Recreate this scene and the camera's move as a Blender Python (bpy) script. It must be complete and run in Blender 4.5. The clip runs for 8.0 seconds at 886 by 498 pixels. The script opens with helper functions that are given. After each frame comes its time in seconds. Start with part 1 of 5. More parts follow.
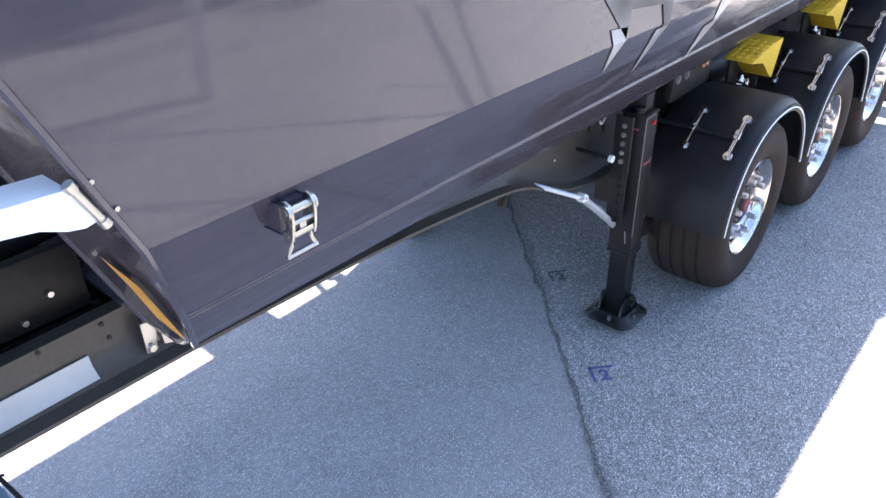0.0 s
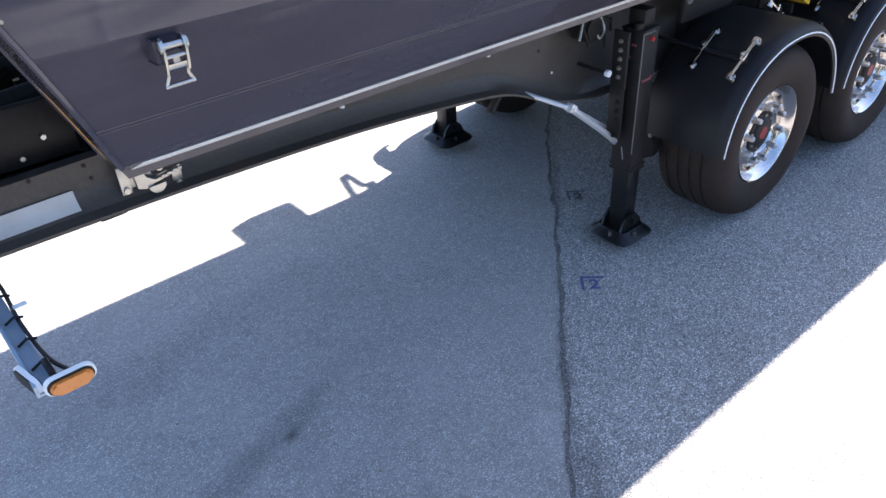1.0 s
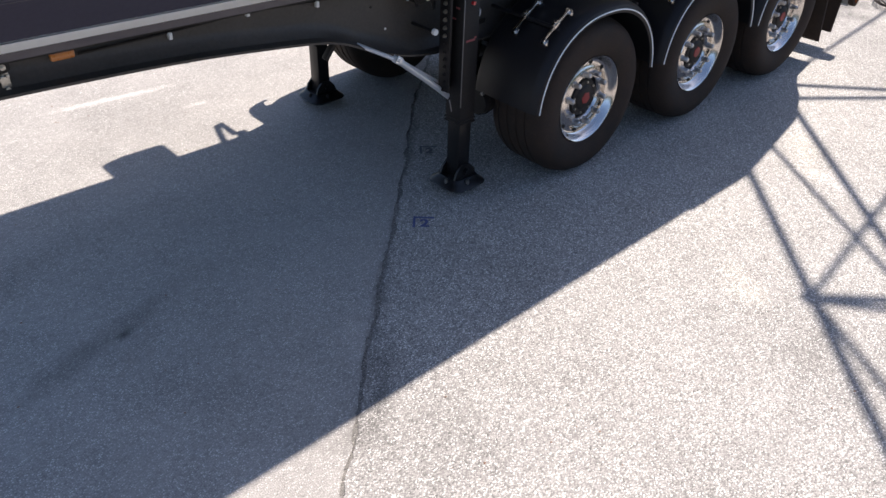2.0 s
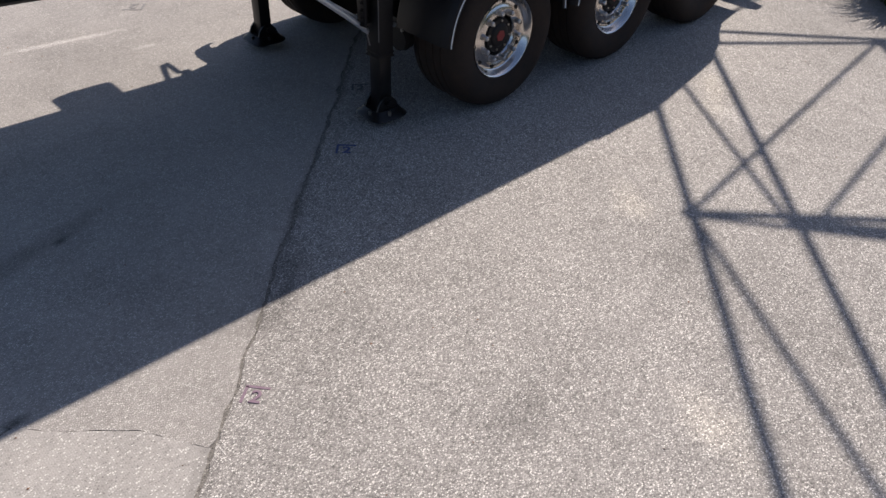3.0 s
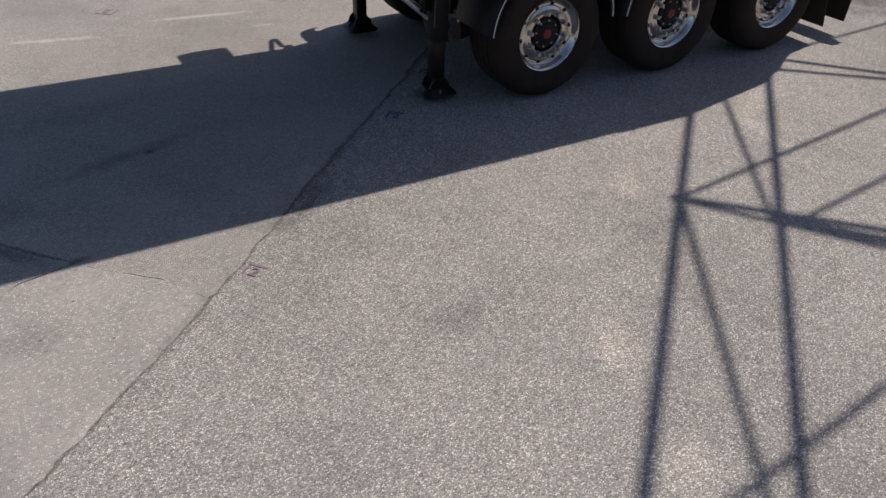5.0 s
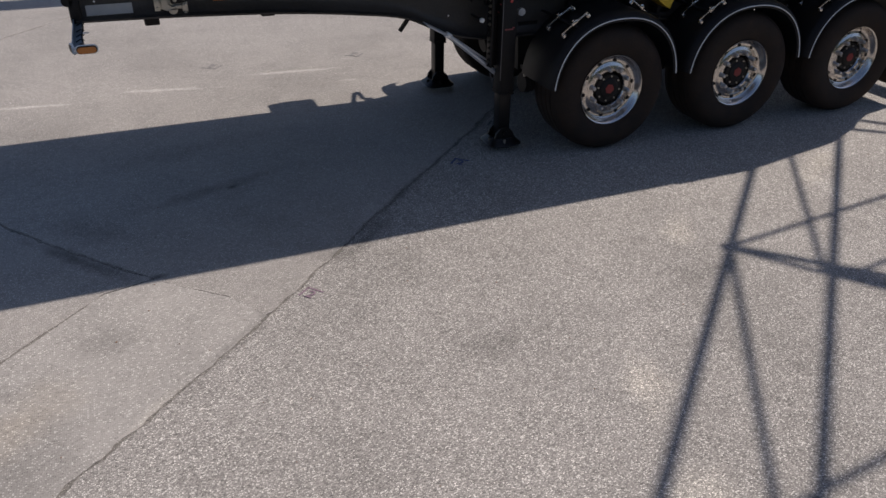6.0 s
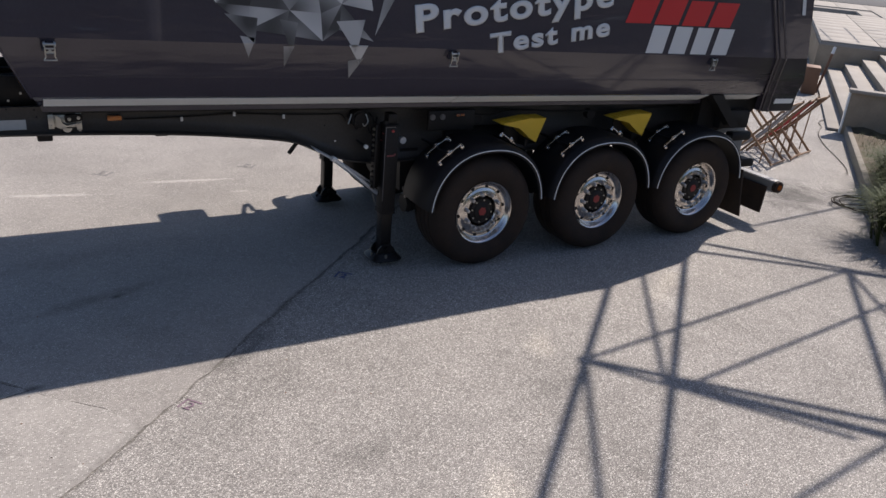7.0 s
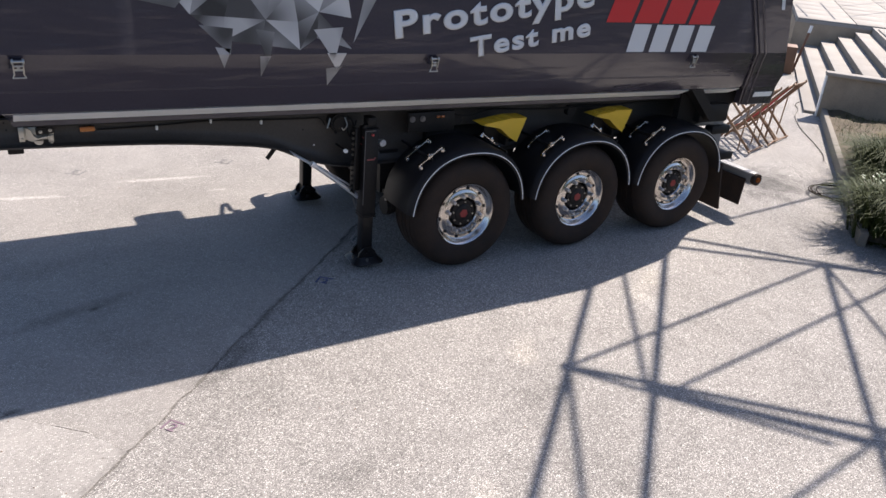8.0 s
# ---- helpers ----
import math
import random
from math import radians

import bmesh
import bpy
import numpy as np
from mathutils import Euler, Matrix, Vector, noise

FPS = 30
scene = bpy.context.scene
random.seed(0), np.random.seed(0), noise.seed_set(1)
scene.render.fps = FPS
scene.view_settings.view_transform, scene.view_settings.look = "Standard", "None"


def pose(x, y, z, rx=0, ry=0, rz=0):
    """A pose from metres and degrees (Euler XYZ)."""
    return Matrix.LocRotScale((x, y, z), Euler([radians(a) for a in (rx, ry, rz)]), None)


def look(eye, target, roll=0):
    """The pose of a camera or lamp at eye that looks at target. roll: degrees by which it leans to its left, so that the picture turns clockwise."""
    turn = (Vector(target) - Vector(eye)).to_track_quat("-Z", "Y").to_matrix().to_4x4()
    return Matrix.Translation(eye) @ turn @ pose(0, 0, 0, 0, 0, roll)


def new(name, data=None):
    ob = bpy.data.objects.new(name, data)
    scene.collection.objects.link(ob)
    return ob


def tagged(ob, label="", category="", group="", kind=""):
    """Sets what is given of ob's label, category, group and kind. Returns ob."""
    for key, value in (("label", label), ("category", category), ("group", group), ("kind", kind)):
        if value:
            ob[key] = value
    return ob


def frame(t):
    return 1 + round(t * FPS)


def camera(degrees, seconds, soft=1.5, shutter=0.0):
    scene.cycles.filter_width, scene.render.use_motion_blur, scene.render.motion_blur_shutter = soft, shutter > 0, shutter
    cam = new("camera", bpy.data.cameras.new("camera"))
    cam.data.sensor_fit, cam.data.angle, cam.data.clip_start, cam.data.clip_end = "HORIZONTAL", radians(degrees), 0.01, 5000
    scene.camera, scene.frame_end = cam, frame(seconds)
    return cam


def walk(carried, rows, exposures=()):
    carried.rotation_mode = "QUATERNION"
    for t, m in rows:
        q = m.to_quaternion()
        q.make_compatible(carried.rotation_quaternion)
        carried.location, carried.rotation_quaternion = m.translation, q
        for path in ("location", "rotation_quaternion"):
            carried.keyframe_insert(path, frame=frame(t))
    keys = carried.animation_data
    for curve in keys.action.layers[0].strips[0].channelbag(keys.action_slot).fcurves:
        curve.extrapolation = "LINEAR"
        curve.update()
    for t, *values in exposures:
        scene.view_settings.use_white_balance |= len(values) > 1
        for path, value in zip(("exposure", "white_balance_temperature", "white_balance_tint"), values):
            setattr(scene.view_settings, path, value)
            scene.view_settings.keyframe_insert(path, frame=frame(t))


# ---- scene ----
cam = camera(60.0, 8.0)
PATH = [
    (0, (-4.112, -1.21, 2.648), (-2.816, -0.099, 1.607), -1.1),
    (0.3, (-4.052, -1.426, 2.625), (-2.842, -0.259, 1.542), -2.6),
    (0.5, (-4.035, -1.569, 2.614), (-2.911, -0.344, 1.502), -3.4),
    (0.7, (-4.008, -1.707, 2.612), (-2.961, -0.436, 1.478), -3.7),
    (1, (-3.961, -1.912, 2.575), (-2.929, -0.632, 1.436), -3.0),
    (1.2, (-3.924, -2.069, 2.572), (-2.867, -0.813, 1.430), -1.5),
    (1.5, (-3.885, -2.323, 2.578), (-2.766, -1.122, 1.435), 1.1),
    (1.7, (-3.868, -2.505, 2.561), (-2.738, -1.306, 1.426), 1.6),
    (2, (-3.86, -2.767, 2.571), (-2.735, -1.582, 1.418), 1.9),
    (2.2, (-3.843, -2.936, 2.566), (-2.686, -1.789, 1.406), 3.0),
    (3.3, (-3.848, -3.665, 2.564), (-2.818, -2.484, 1.321), -0.1),
    (3.5, (-3.837, -3.791, 2.567), (-2.904, -2.557, 1.298), -2.0),
    (4, (-3.809, -4.157, 2.575), (-2.904, -2.893, 1.316), 0.4),
    (4.2, (-3.826, -4.281, 2.576), (-2.911, -2.993, 1.35), 1.6),
    (5.3, (-3.636, -4.847, 2.522), (-2.806, -3.405, 1.414), 2.6),
    (5.5, (-3.615, -4.911, 2.514), (-2.779, -3.447, 1.439), 2.8),
    (5.8, (-3.607, -5.017, 2.503), (-2.862, -3.472, 1.475), 1.5),
    (6, (-3.577, -5.121, 2.524), (-2.916, -3.522, 1.521), 0.6),
    (6.2, (-3.570, -5.212, 2.554), (-2.930, -3.584, 1.584), 0.8),
    (6.5, (-3.572, -5.354, 2.644), (-2.912, -3.699, 1.737), 1.6),
    (6.7, (-3.574, -5.412, 2.703), (-2.830, -3.759, 1.857), 2.6),
    (7, (-3.59, -5.433, 2.807), (-2.648, -3.842, 2.044), 5.1),
    (7.2, (-3.612, -5.401, 2.868), (-2.636, -3.813, 2.142), 5.3),
    (7.5, (-3.64, -5.36, 2.939), (-2.755, -3.729, 2.192), 4.3),
    (7.7, (-3.592, -5.333, 3.000), (-2.729, -3.712, 2.208), 4.5),
    (8, (-3.563, -5.29, 3.05), (-2.583, -3.756, 2.223), 5.2),
]
EXPOSURES = [(0.0, 3.10, 6200, 15), (0.5, 2.97, 6170, 15), (1.0, 2.48, 6100, 14), (1.5, 1.92, 6250, 15), (2.0, 1.45, 6450, 15), (3.5, 0.38, 6600, 16), (4.0, 0.25, 6600, 16), (5.5, 0.15, 6600, 16), (6.5, 0.3, 6600, 16), (7.0, 0.56, 6550, 16), (7.5, 1.02, 6550, 16), (8.0, 1.13, 6550, 16)]
walk(cam, [(t, look(eye, target, roll)) for t, eye, target, roll in PATH], EXPOSURES)

# ---- light ----
SUN = Vector((0.9, 0.217, 1.0)).normalized()
world = bpy.data.worlds.new("world")
scene.world = world
world.use_nodes = True
sky = world.node_tree.nodes.new("ShaderNodeTexSky")
sky.sky_type = "NISHITA"
sky.sun_disc = False
sky.ozone_density = 3.0
sky.sun_elevation = math.asin(SUN.z)
sky.sun_rotation = math.atan2(SUN.x, SUN.y)
backing = world.node_tree.nodes["Background"]
backing.inputs["Strength"].default_value = 0.082
world.node_tree.links.new(sky.outputs[0], backing.inputs["Color"])
sun_data = bpy.data.lights.new("sun", "SUN")
sun_data.energy = 4.2
sun_data.angle = radians(0.53)
sun_data.color = (1.0, 0.935, 0.83)
sun_ob = new("sun", sun_data)
sun_ob.matrix_basis = look(SUN * 30, (0, 0, 0))


# ---- materials ----
def rgb(c):
    return (c[0], c[1], c[2], 1.0)


class Mat:
    """A node material with a principled surface and a few procedural helpers."""

    def __init__(self, name, colour, rough=0.5, metal=0.0, coat=0.0, specular=0.5):
        self.m = bpy.data.materials.new(name)
        self.m.use_nodes = True
        self.t = self.m.node_tree
        self.p = self.t.nodes["Principled BSDF"]
        self.p.inputs["Base Color"].default_value = rgb(colour)
        self.p.inputs["Roughness"].default_value = rough
        self.p.inputs["Metallic"].default_value = metal
        self.p.inputs["Coat Weight"].default_value = coat
        self.p.inputs["Coat Roughness"].default_value = 0.04
        self.p.inputs["Specular IOR Level"].default_value = specular
        self.coords = self.t.nodes.new("ShaderNodeTexCoord")

    def node(self, kind, **values):
        n = self.t.nodes.new(kind)
        for k, v in values.items():
            n.inputs[k].default_value = v
        return n

    def link(self, a, b):
        self.t.links.new(a, b)

    def noise(self, scale, detail=4.0, rough=0.6, stretch=None, distortion=0.0):
        n = self.node("ShaderNodeTexNoise", Scale=scale, Detail=detail, Roughness=rough, Distortion=distortion)
        if stretch:
            mp = self.t.nodes.new("ShaderNodeMapping")
            mp.inputs["Scale"].default_value = stretch
            self.link(self.coords.outputs["Object"], mp.inputs["Vector"])
            self.link(mp.outputs[0], n.inputs["Vector"])
        else:
            self.link(self.coords.outputs["Object"], n.inputs["Vector"])
        return n.outputs["Fac"]

    def cells(self, scale, feature="F1", random_=1.0):
        n = self.node("ShaderNodeTexVoronoi", Scale=scale, Randomness=random_)
        n.feature = feature
        self.link(self.coords.outputs["Object"], n.inputs["Vector"])
        return n

    def ramp(self, fac, stops):
        n = self.t.nodes.new("ShaderNodeValToRGB")
        while len(n.color_ramp.elements) < len(stops):
            n.color_ramp.elements.new(0.5)
        for e, (pos, c) in zip(n.color_ramp.elements, stops):
            e.position = pos
            e.color = rgb(c) if isinstance(c, tuple) else (c, c, c, 1.0)
        self.link(fac, n.inputs[0])
        return n.outputs[0]

    def mix(self, fac, a, b, mode="MIX"):
        n = self.t.nodes.new("ShaderNodeMix")
        n.data_type = "RGBA"
        n.blend_type = mode
        for sock, v in ((n.inputs[0], fac), (n.inputs[6], a), (n.inputs[7], b)):
            if isinstance(v, (int, float)):
                sock.default_value = v
            elif isinstance(v, tuple):
                sock.default_value = rgb(v)
            else:
                self.link(v, sock)
        return n.outputs[2]

    def colour(self, out):
        self.link(out, self.p.inputs["Base Color"])

    def rough(self, fac, lo, hi):
        n = self.t.nodes.new("ShaderNodeMapRange")
        n.inputs["To Min"].default_value = lo
        n.inputs["To Max"].default_value = hi
        self.link(fac, n.inputs["Value"])
        self.link(n.outputs[0], self.p.inputs["Roughness"])

    def scaled(self, value, by):
        n = self.t.nodes.new("ShaderNodeMath")
        n.operation = "MULTIPLY"
        self.link(value, n.inputs[0])
        n.inputs[1].default_value = by
        return n.outputs[0]

    def bump(self, height, strength, distance):
        n = self.node("ShaderNodeBump", Strength=strength, Distance=distance)
        self.link(height, n.inputs["Height"])
        self.link(n.outputs[0], self.p.inputs["Normal"])


def aggregate(name, cement, stones, share, scale=100.0, stains=0.6, spots=(), cover=0.25, relief=0.6):
    """Washed concrete: pale and dark pebbles in a cement bed, with soft stains. spots: x, y, two half-widths, turn, brightness."""
    k = Mat(name, cement, 0.9, specular=0.25)
    cells = k.cells(scale)
    cells.voronoi_dimensions = "2D"
    pick = k.t.nodes.new("ShaderNodeSeparateColor")
    k.link(cells.outputs["Color"], pick.inputs[0])
    pebble = k.ramp(pick.outputs[0], [(0.0, stones[0]), (0.3, stones[1]), (0.8, stones[2]), (1.0, stones[3])])
    inside = k.ramp(cells.outputs["Distance"], [(0.0, 1.0), (share, 1.0), (min(share + 0.12, 0.99), 0.0)])
    mid = k.noise(2.6, 6.0, 0.65)
    bald = k.ramp(mid, [(0.45, 1.0), (0.70, 1.0 - cover)])
    col = k.mix(k.mix(1.0, inside, bald, "MULTIPLY"), cement, pebble)
    broad = k.noise(0.55, 5.0, 0.62)
    col = k.mix(stains, col, k.ramp(broad, [(0.3, 0.66), (0.5, 0.97), (0.72, 1.18)]), "MULTIPLY")
    col = k.mix(0.7, col, k.ramp(mid, [(0.3, 0.80), (0.55, 1.0), (0.75, 1.10)]), "MULTIPLY")
    coarse = k.noise(24.0, 3.0, 0.7)
    col = k.mix(0.45, col, k.ramp(coarse, [(0.3, 0.78), (0.5, 1.0), (0.72, 1.20)]), "MULTIPLY")
    ragged_edge = k.noise(4.0, 5.0, 0.65)
    for x, y, rx, ry, turn, tone in spots:
        mp = k.t.nodes.new("ShaderNodeMapping")
        mp.vector_type = "TEXTURE"
        mp.inputs["Location"].default_value = (x, y, 0)
        mp.inputs["Rotation"].default_value = (0, 0, radians(turn))
        mp.inputs["Scale"].default_value = (rx, ry, 50.0)
        k.link(k.coords.outputs["Object"], mp.inputs["Vector"])
        far = k.t.nodes.new("ShaderNodeVectorMath")
        far.operation = "LENGTH"
        k.link(mp.outputs[0], far.inputs[0])
        add = k.t.nodes.new("ShaderNodeMath")
        add.operation = "MULTIPLY_ADD"
        k.link(ragged_edge, add.inputs[0])
        add.inputs[1].default_value = 1.6
        k.link(far.outputs["Value"], add.inputs[2])
        tones = tone if isinstance(tone, tuple) else (tone, tone, tone)
        col = k.mix(1.0, col, k.ramp(k.scaled(add.outputs[0], 0.4), [(0.36, tones), (0.66, 1.0)]), "MULTIPLY")
    k.colour(col)
    k.rough(mid, 0.75, 0.95)
    k.bump(inside, relief, 0.005)
    return k.m


def painted(name, colour, rough, coat=0.0, dust=0.2, dust_colour=(0.3, 0.27, 0.24), metal=0.0, scale=2.0, peel=0.0, specular=0.5):
    """Paint or plastic with a film of dust in patches, and fine unevenness."""
    k = Mat(name, colour, rough, metal, coat, specular)
    patch = k.noise(scale, 6.0, 0.65)
    fine = k.noise(scale * 30, 3.0, 0.6)
    fac = k.ramp(patch, [(0.35, 0.0), (0.75, dust)])
    grain = k.mix(0.5, fac, k.ramp(fine, [(0.35, 0.0), (0.8, dust)]))
    k.colour(k.mix(grain, colour, dust_colour))
    k.rough(patch, rough * 0.8, min(1.0, rough * 1.3 + 0.03))
    if peel:
        wave = k.mix(0.45, k.noise(1.6, 2.0, 0.5, (0.55, 1.0, 2.6), 0.8), k.noise(5.0, 2.0, 0.5, (0.5, 1.0, 2.0)))
        k.bump(wave, peel, 0.03)
    return k.m


M = {}
SPOTS = [(5.26, 0.55, 0.95, 0.6, 20, 0.76), (5.0, -1.8, 5.2, 3.4, 30, 0.80), (-1.95, -0.27, 1.2, 0.07, 44.7, 0.66), (-0.55, 1.09, 0.9, 0.06, 44.7, 0.7), (-3.35, -1.68, 0.5, 0.05, 42, 0.72), (1.2, -1.3, 0.4, 0.14, 72, 1.25),
         (-2.05, -2.15, 0.3, 0.18, 20, 0.78), (-2.33, -0.76, 0.55, 0.1, 45, 0.62), (-0.3, -1.45, 0.16, 0.36, -38, (1.34, 1.32, 1.27)), (1.45, -0.95, 0.55, 0.2, 35, (1.26, 1.24, 1.18)),
         (-1.68, -3.42, 0.28, 0.18, 30, (1.28, 1.27, 1.23)), (-1.48, -2.74, 0.17, 0.36, -25, (1.34, 1.32, 1.27)), (1.87, -0.72, 0.35, 0.2, 20, 1.24), (-0.6, -2.0, 1.1, 0.1, 12, 0.86),
         (5.2, 0.75, 1.1, 0.6, 38, 0.55)]
NORTH_SPOTS = [(-1.95, -0.27, 1.2, 0.05, 44.7, 0.66), (-0.55, 1.09, 0.9, 0.05, 44.7, 0.7), (-4.15, -0.36, 0.75, 0.10, -50, 0.50), (-4.1, 0.05, 0.5, 0.25, -50, 0.78), (-3.2, 1.2, 1.3, 0.25, 12, 0.86), (-3.05, 0.35, 0.10, 0.05, 30, 0.45), (-3.67, -0.78, 0.09, 0.05, 10, 0.42), (-3.24, 0.34, 0.9, 0.12, 20, 0.74),
               (-4.6, 2.82, 0.7, 0.06, -8, 1.5), (-3.3, 2.89, 0.6, 0.07, -10, 1.5), (-1.9, 3.05, 0.8, 0.07, -5, 1.5), (-1.48, 2.56, 0.16, 0.05, 0, 1.3)]
FINE_SPOTS = [(-4.0, -1.35, 0.35, 0.2, 30, 0.86), (-3.75, -2.05, 0.35, 0.12, 45, (1.2, 1.19, 1.16)), (-3.35, -1.62, 0.6, 0.05, 44, 0.8), (-4.4, -1.9, 0.5, 0.25, 40, (1.12, 1.08, 1.02))]
M["slab"] = aggregate("washed_concrete", (0.230, 0.218, 0.205), ((0.120, 0.113, 0.106), (0.294, 0.277, 0.260), (0.435, 0.410, 0.380), (0.820, 0.784, 0.738)), 0.45, 138.0, spots=SPOTS)
M["slab_north"] = aggregate("worn_concrete", (0.284, 0.265, 0.248), ((0.214, 0.201, 0.188), (0.321, 0.302, 0.281), (0.407, 0.385, 0.358), (0.621, 0.594, 0.556)), 0.38, 125.0, spots=NORTH_SPOTS, cover=0.5)
M["slab_fine"] = aggregate("floated_concrete", (0.312, 0.295, 0.276), ((0.182, 0.171, 0.161), (0.310, 0.293, 0.275), (0.358, 0.340, 0.319), (0.663, 0.642, 0.599)), 0.36, 105.0, stains=0.8, spots=FINE_SPOTS, cover=0.6, relief=0.3)
M["bed"] = aggregate("joint_filler", (0.18, 0.165, 0.15), ((0.05, 0.05, 0.05), (0.13, 0.12, 0.11), (0.22, 0.21, 0.19), (0.4, 0.38, 0.34)), 0.4, 120.0)
M["stain"] = painted("black_crayon", (0.05, 0.05, 0.06), 0.9, dust=0.8, dust_colour=(0.25, 0.24, 0.24), scale=40.0)
M["faint"] = painted("worn_crayon", (0.13, 0.125, 0.125), 0.9, dust=0.95, dust_colour=(0.30, 0.29, 0.28), scale=30.0)
M["body"] = painted("anthracite_paint", (0.046, 0.039, 0.051), 0.17, coat=0.5, dust=0.05, dust_colour=(0.26, 0.24, 0.28), peel=0.5, specular=0.35)
M["chassis"] = painted("chassis_paint", (0.047, 0.039, 0.033), 0.45, coat=0.08, dust=0.12, specular=0.35)
M["black"] = painted("black_steel", (0.0115, 0.0095, 0.009), 0.5, dust=0.05, specular=0.25)
M["gloss_black"] = painted("black_gloss_steel", (0.006, 0.0055, 0.006), 0.32, dust=0.03, specular=0.3)
M["worn"] = painted("worn_steel", (0.16, 0.15, 0.15), 0.5, metal=0.5, dust=0.3, scale=20.0)
M["red_mark"] = painted("red_paint_mark", (0.22, 0.012, 0.018), 0.5, dust=0.5, scale=30.0)
M["fender"] = painted("black_plastic", (0.0115, 0.0105, 0.012), 0.42, dust=0.02, scale=4.0, specular=0.2)
M["rubber"] = painted("tyre_rubber", (0.015, 0.0125, 0.011), 0.78, dust=0.55, dust_colour=(0.095, 0.057, 0.038), scale=6.0, specular=0.25)
M["chrome"] = painted("polished_alloy", (0.62, 0.58, 0.545), 0.17, metal=1.0, dust=0.07, scale=9.0)
M["nut"] = painted("nut_steel", (0.50, 0.49, 0.48), 0.30, metal=0.9, dust=0.2, scale=30.0)
M["zinc"] = painted("zinc_plate", (0.44, 0.43, 0.40), 0.30, metal=1.0, dust=0.25, scale=14.0)
M["galv"] = painted("galvanised", (0.75, 0.75, 0.76), 0.36, metal=0.6, dust=0.2, scale=9.0)
M["white"] = painted("white_paint", (0.78, 0.78, 0.76), 0.4, dust=0.1)
M["tape"] = painted("reflective_tape", (0.88, 0.88, 0.86), 0.4, dust=0.12, dust_colour=(0.4, 0.39, 0.37), scale=11.0)
M["tape_worn"] = painted("worn_reflective_tape", (0.52, 0.51, 0.49), 0.55, dust=0.5, dust_colour=(0.28, 0.27, 0.25), scale=14.0)
M["piping"] = painted("white_piping", (0.85, 0.85, 0.84), 0.5, dust=0.1)
M["yellow"] = painted("yellow_plastic", (0.70, 0.44, 0.025), 0.45, dust=0.2, dust_colour=(0.3, 0.2, 0.05), scale=9.0)
M["amber"] = painted("amber_lens", (0.27, 0.07, 0.010), 0.2, coat=0.6, dust=0.1, scale=20.0)
M["amber_bright"] = painted("amber_bright", (0.52, 0.16, 0.013), 0.25, coat=0.4, dust=0.1, scale=20.0)
M["orange"] = painted("orange_tape", (0.50, 0.23, 0.012), 0.5, dust=0.75, dust_colour=(0.16, 0.09, 0.02), scale=9.0)
M["red"] = painted("red_lens", (0.45, 0.015, 0.02), 0.25, coat=0.5, dust=0.05, scale=20.0)
M["badge"] = painted("badge_red", (0.26, 0.016, 0.016), 0.4, dust=0.1, scale=20.0)
M["riser"] = painted("dark_mottled_stone", (0.17, 0.15, 0.125), 0.9, dust=0.6, dust_colour=(0.25, 0.22, 0.18), scale=3.0)
M["print_red"] = painted("red_foil", (0.50, 0.010, 0.012), 0.5, dust=0.03, dust_colour=(0.3, 0.05, 0.05))
M["print_white"] = painted("white_foil", (0.58, 0.58, 0.585), 0.35, coat=0.4, dust=0.06)
M["blue_steel"] = painted("blue_grey_steel", (0.28, 0.36, 0.43), 0.35, coat=0.4, dust=0.2)
M["blue_dark"] = painted("dark_blue_grey_paint", (0.035, 0.045, 0.055), 0.4, coat=0.3, dust=0.1)
M["wood"] = painted("beech_wood", (0.25, 0.15, 0.085), 0.55, dust=0.3, dust_colour=(0.25, 0.16, 0.09), scale=14.0)
M["brown"] = painted("brown_board", (0.16, 0.075, 0.04), 0.6, dust=0.3, dust_colour=(0.3, 0.2, 0.12), scale=9.0)
M["cloth_red"] = painted("red_canvas", (0.50, 0.06, 0.06), 0.9, dust=0.2, scale=30.0)
M["cloth_grey"] = painted("grey_canvas", (0.30, 0.30, 0.31), 0.9, dust=0.2, scale=30.0)
M["wall"] = painted("weathered_concrete", (0.36, 0.29, 0.21), 0.9, dust=0.95, dust_colour=(0.16, 0.13, 0.10), scale=2.4)
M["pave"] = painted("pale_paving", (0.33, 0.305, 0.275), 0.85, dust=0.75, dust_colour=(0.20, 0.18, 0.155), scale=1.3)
# shade on the far terrace, put into a dark colour
M["terrace_shade"] = painted("painted_terrace_shade", (0.055, 0.056, 0.062), 0.85, dust=0.5, dust_colour=(0.10, 0.10, 0.10), scale=0.6)
M["straw"] = painted("dry_grass_blade", (0.15, 0.125, 0.045), 0.7, dust=0.6, dust_colour=(0.07, 0.09, 0.02), scale=6.0, specular=0.15)
M["soil"] = painted("dry_soil", (0.060, 0.043, 0.026), 0.95, dust=0.8, dust_colour=(0.13, 0.10, 0.055), scale=6.0)
M["grass"] = painted("grass_blade", (0.026, 0.044, 0.009), 0.6, dust=0.6, dust_colour=(0.095, 0.092, 0.026), scale=5.0, specular=0.15)
M["leaf"] = painted("shrub_leaf", (0.030, 0.085, 0.010), 0.45, dust=0.3, dust_colour=(0.12, 0.2, 0.05), scale=5.0)
M["bar"] = painted("grey_bar_paint", (0.20, 0.195, 0.19), 0.4, coat=0.2, dust=0.3, scale=5.0)
M["violet"] = painted("violet_crayon", (0.17, 0.10, 0.14), 0.9, dust=0.6, dust_colour=(0.28, 0.26, 0.27), scale=40.0)
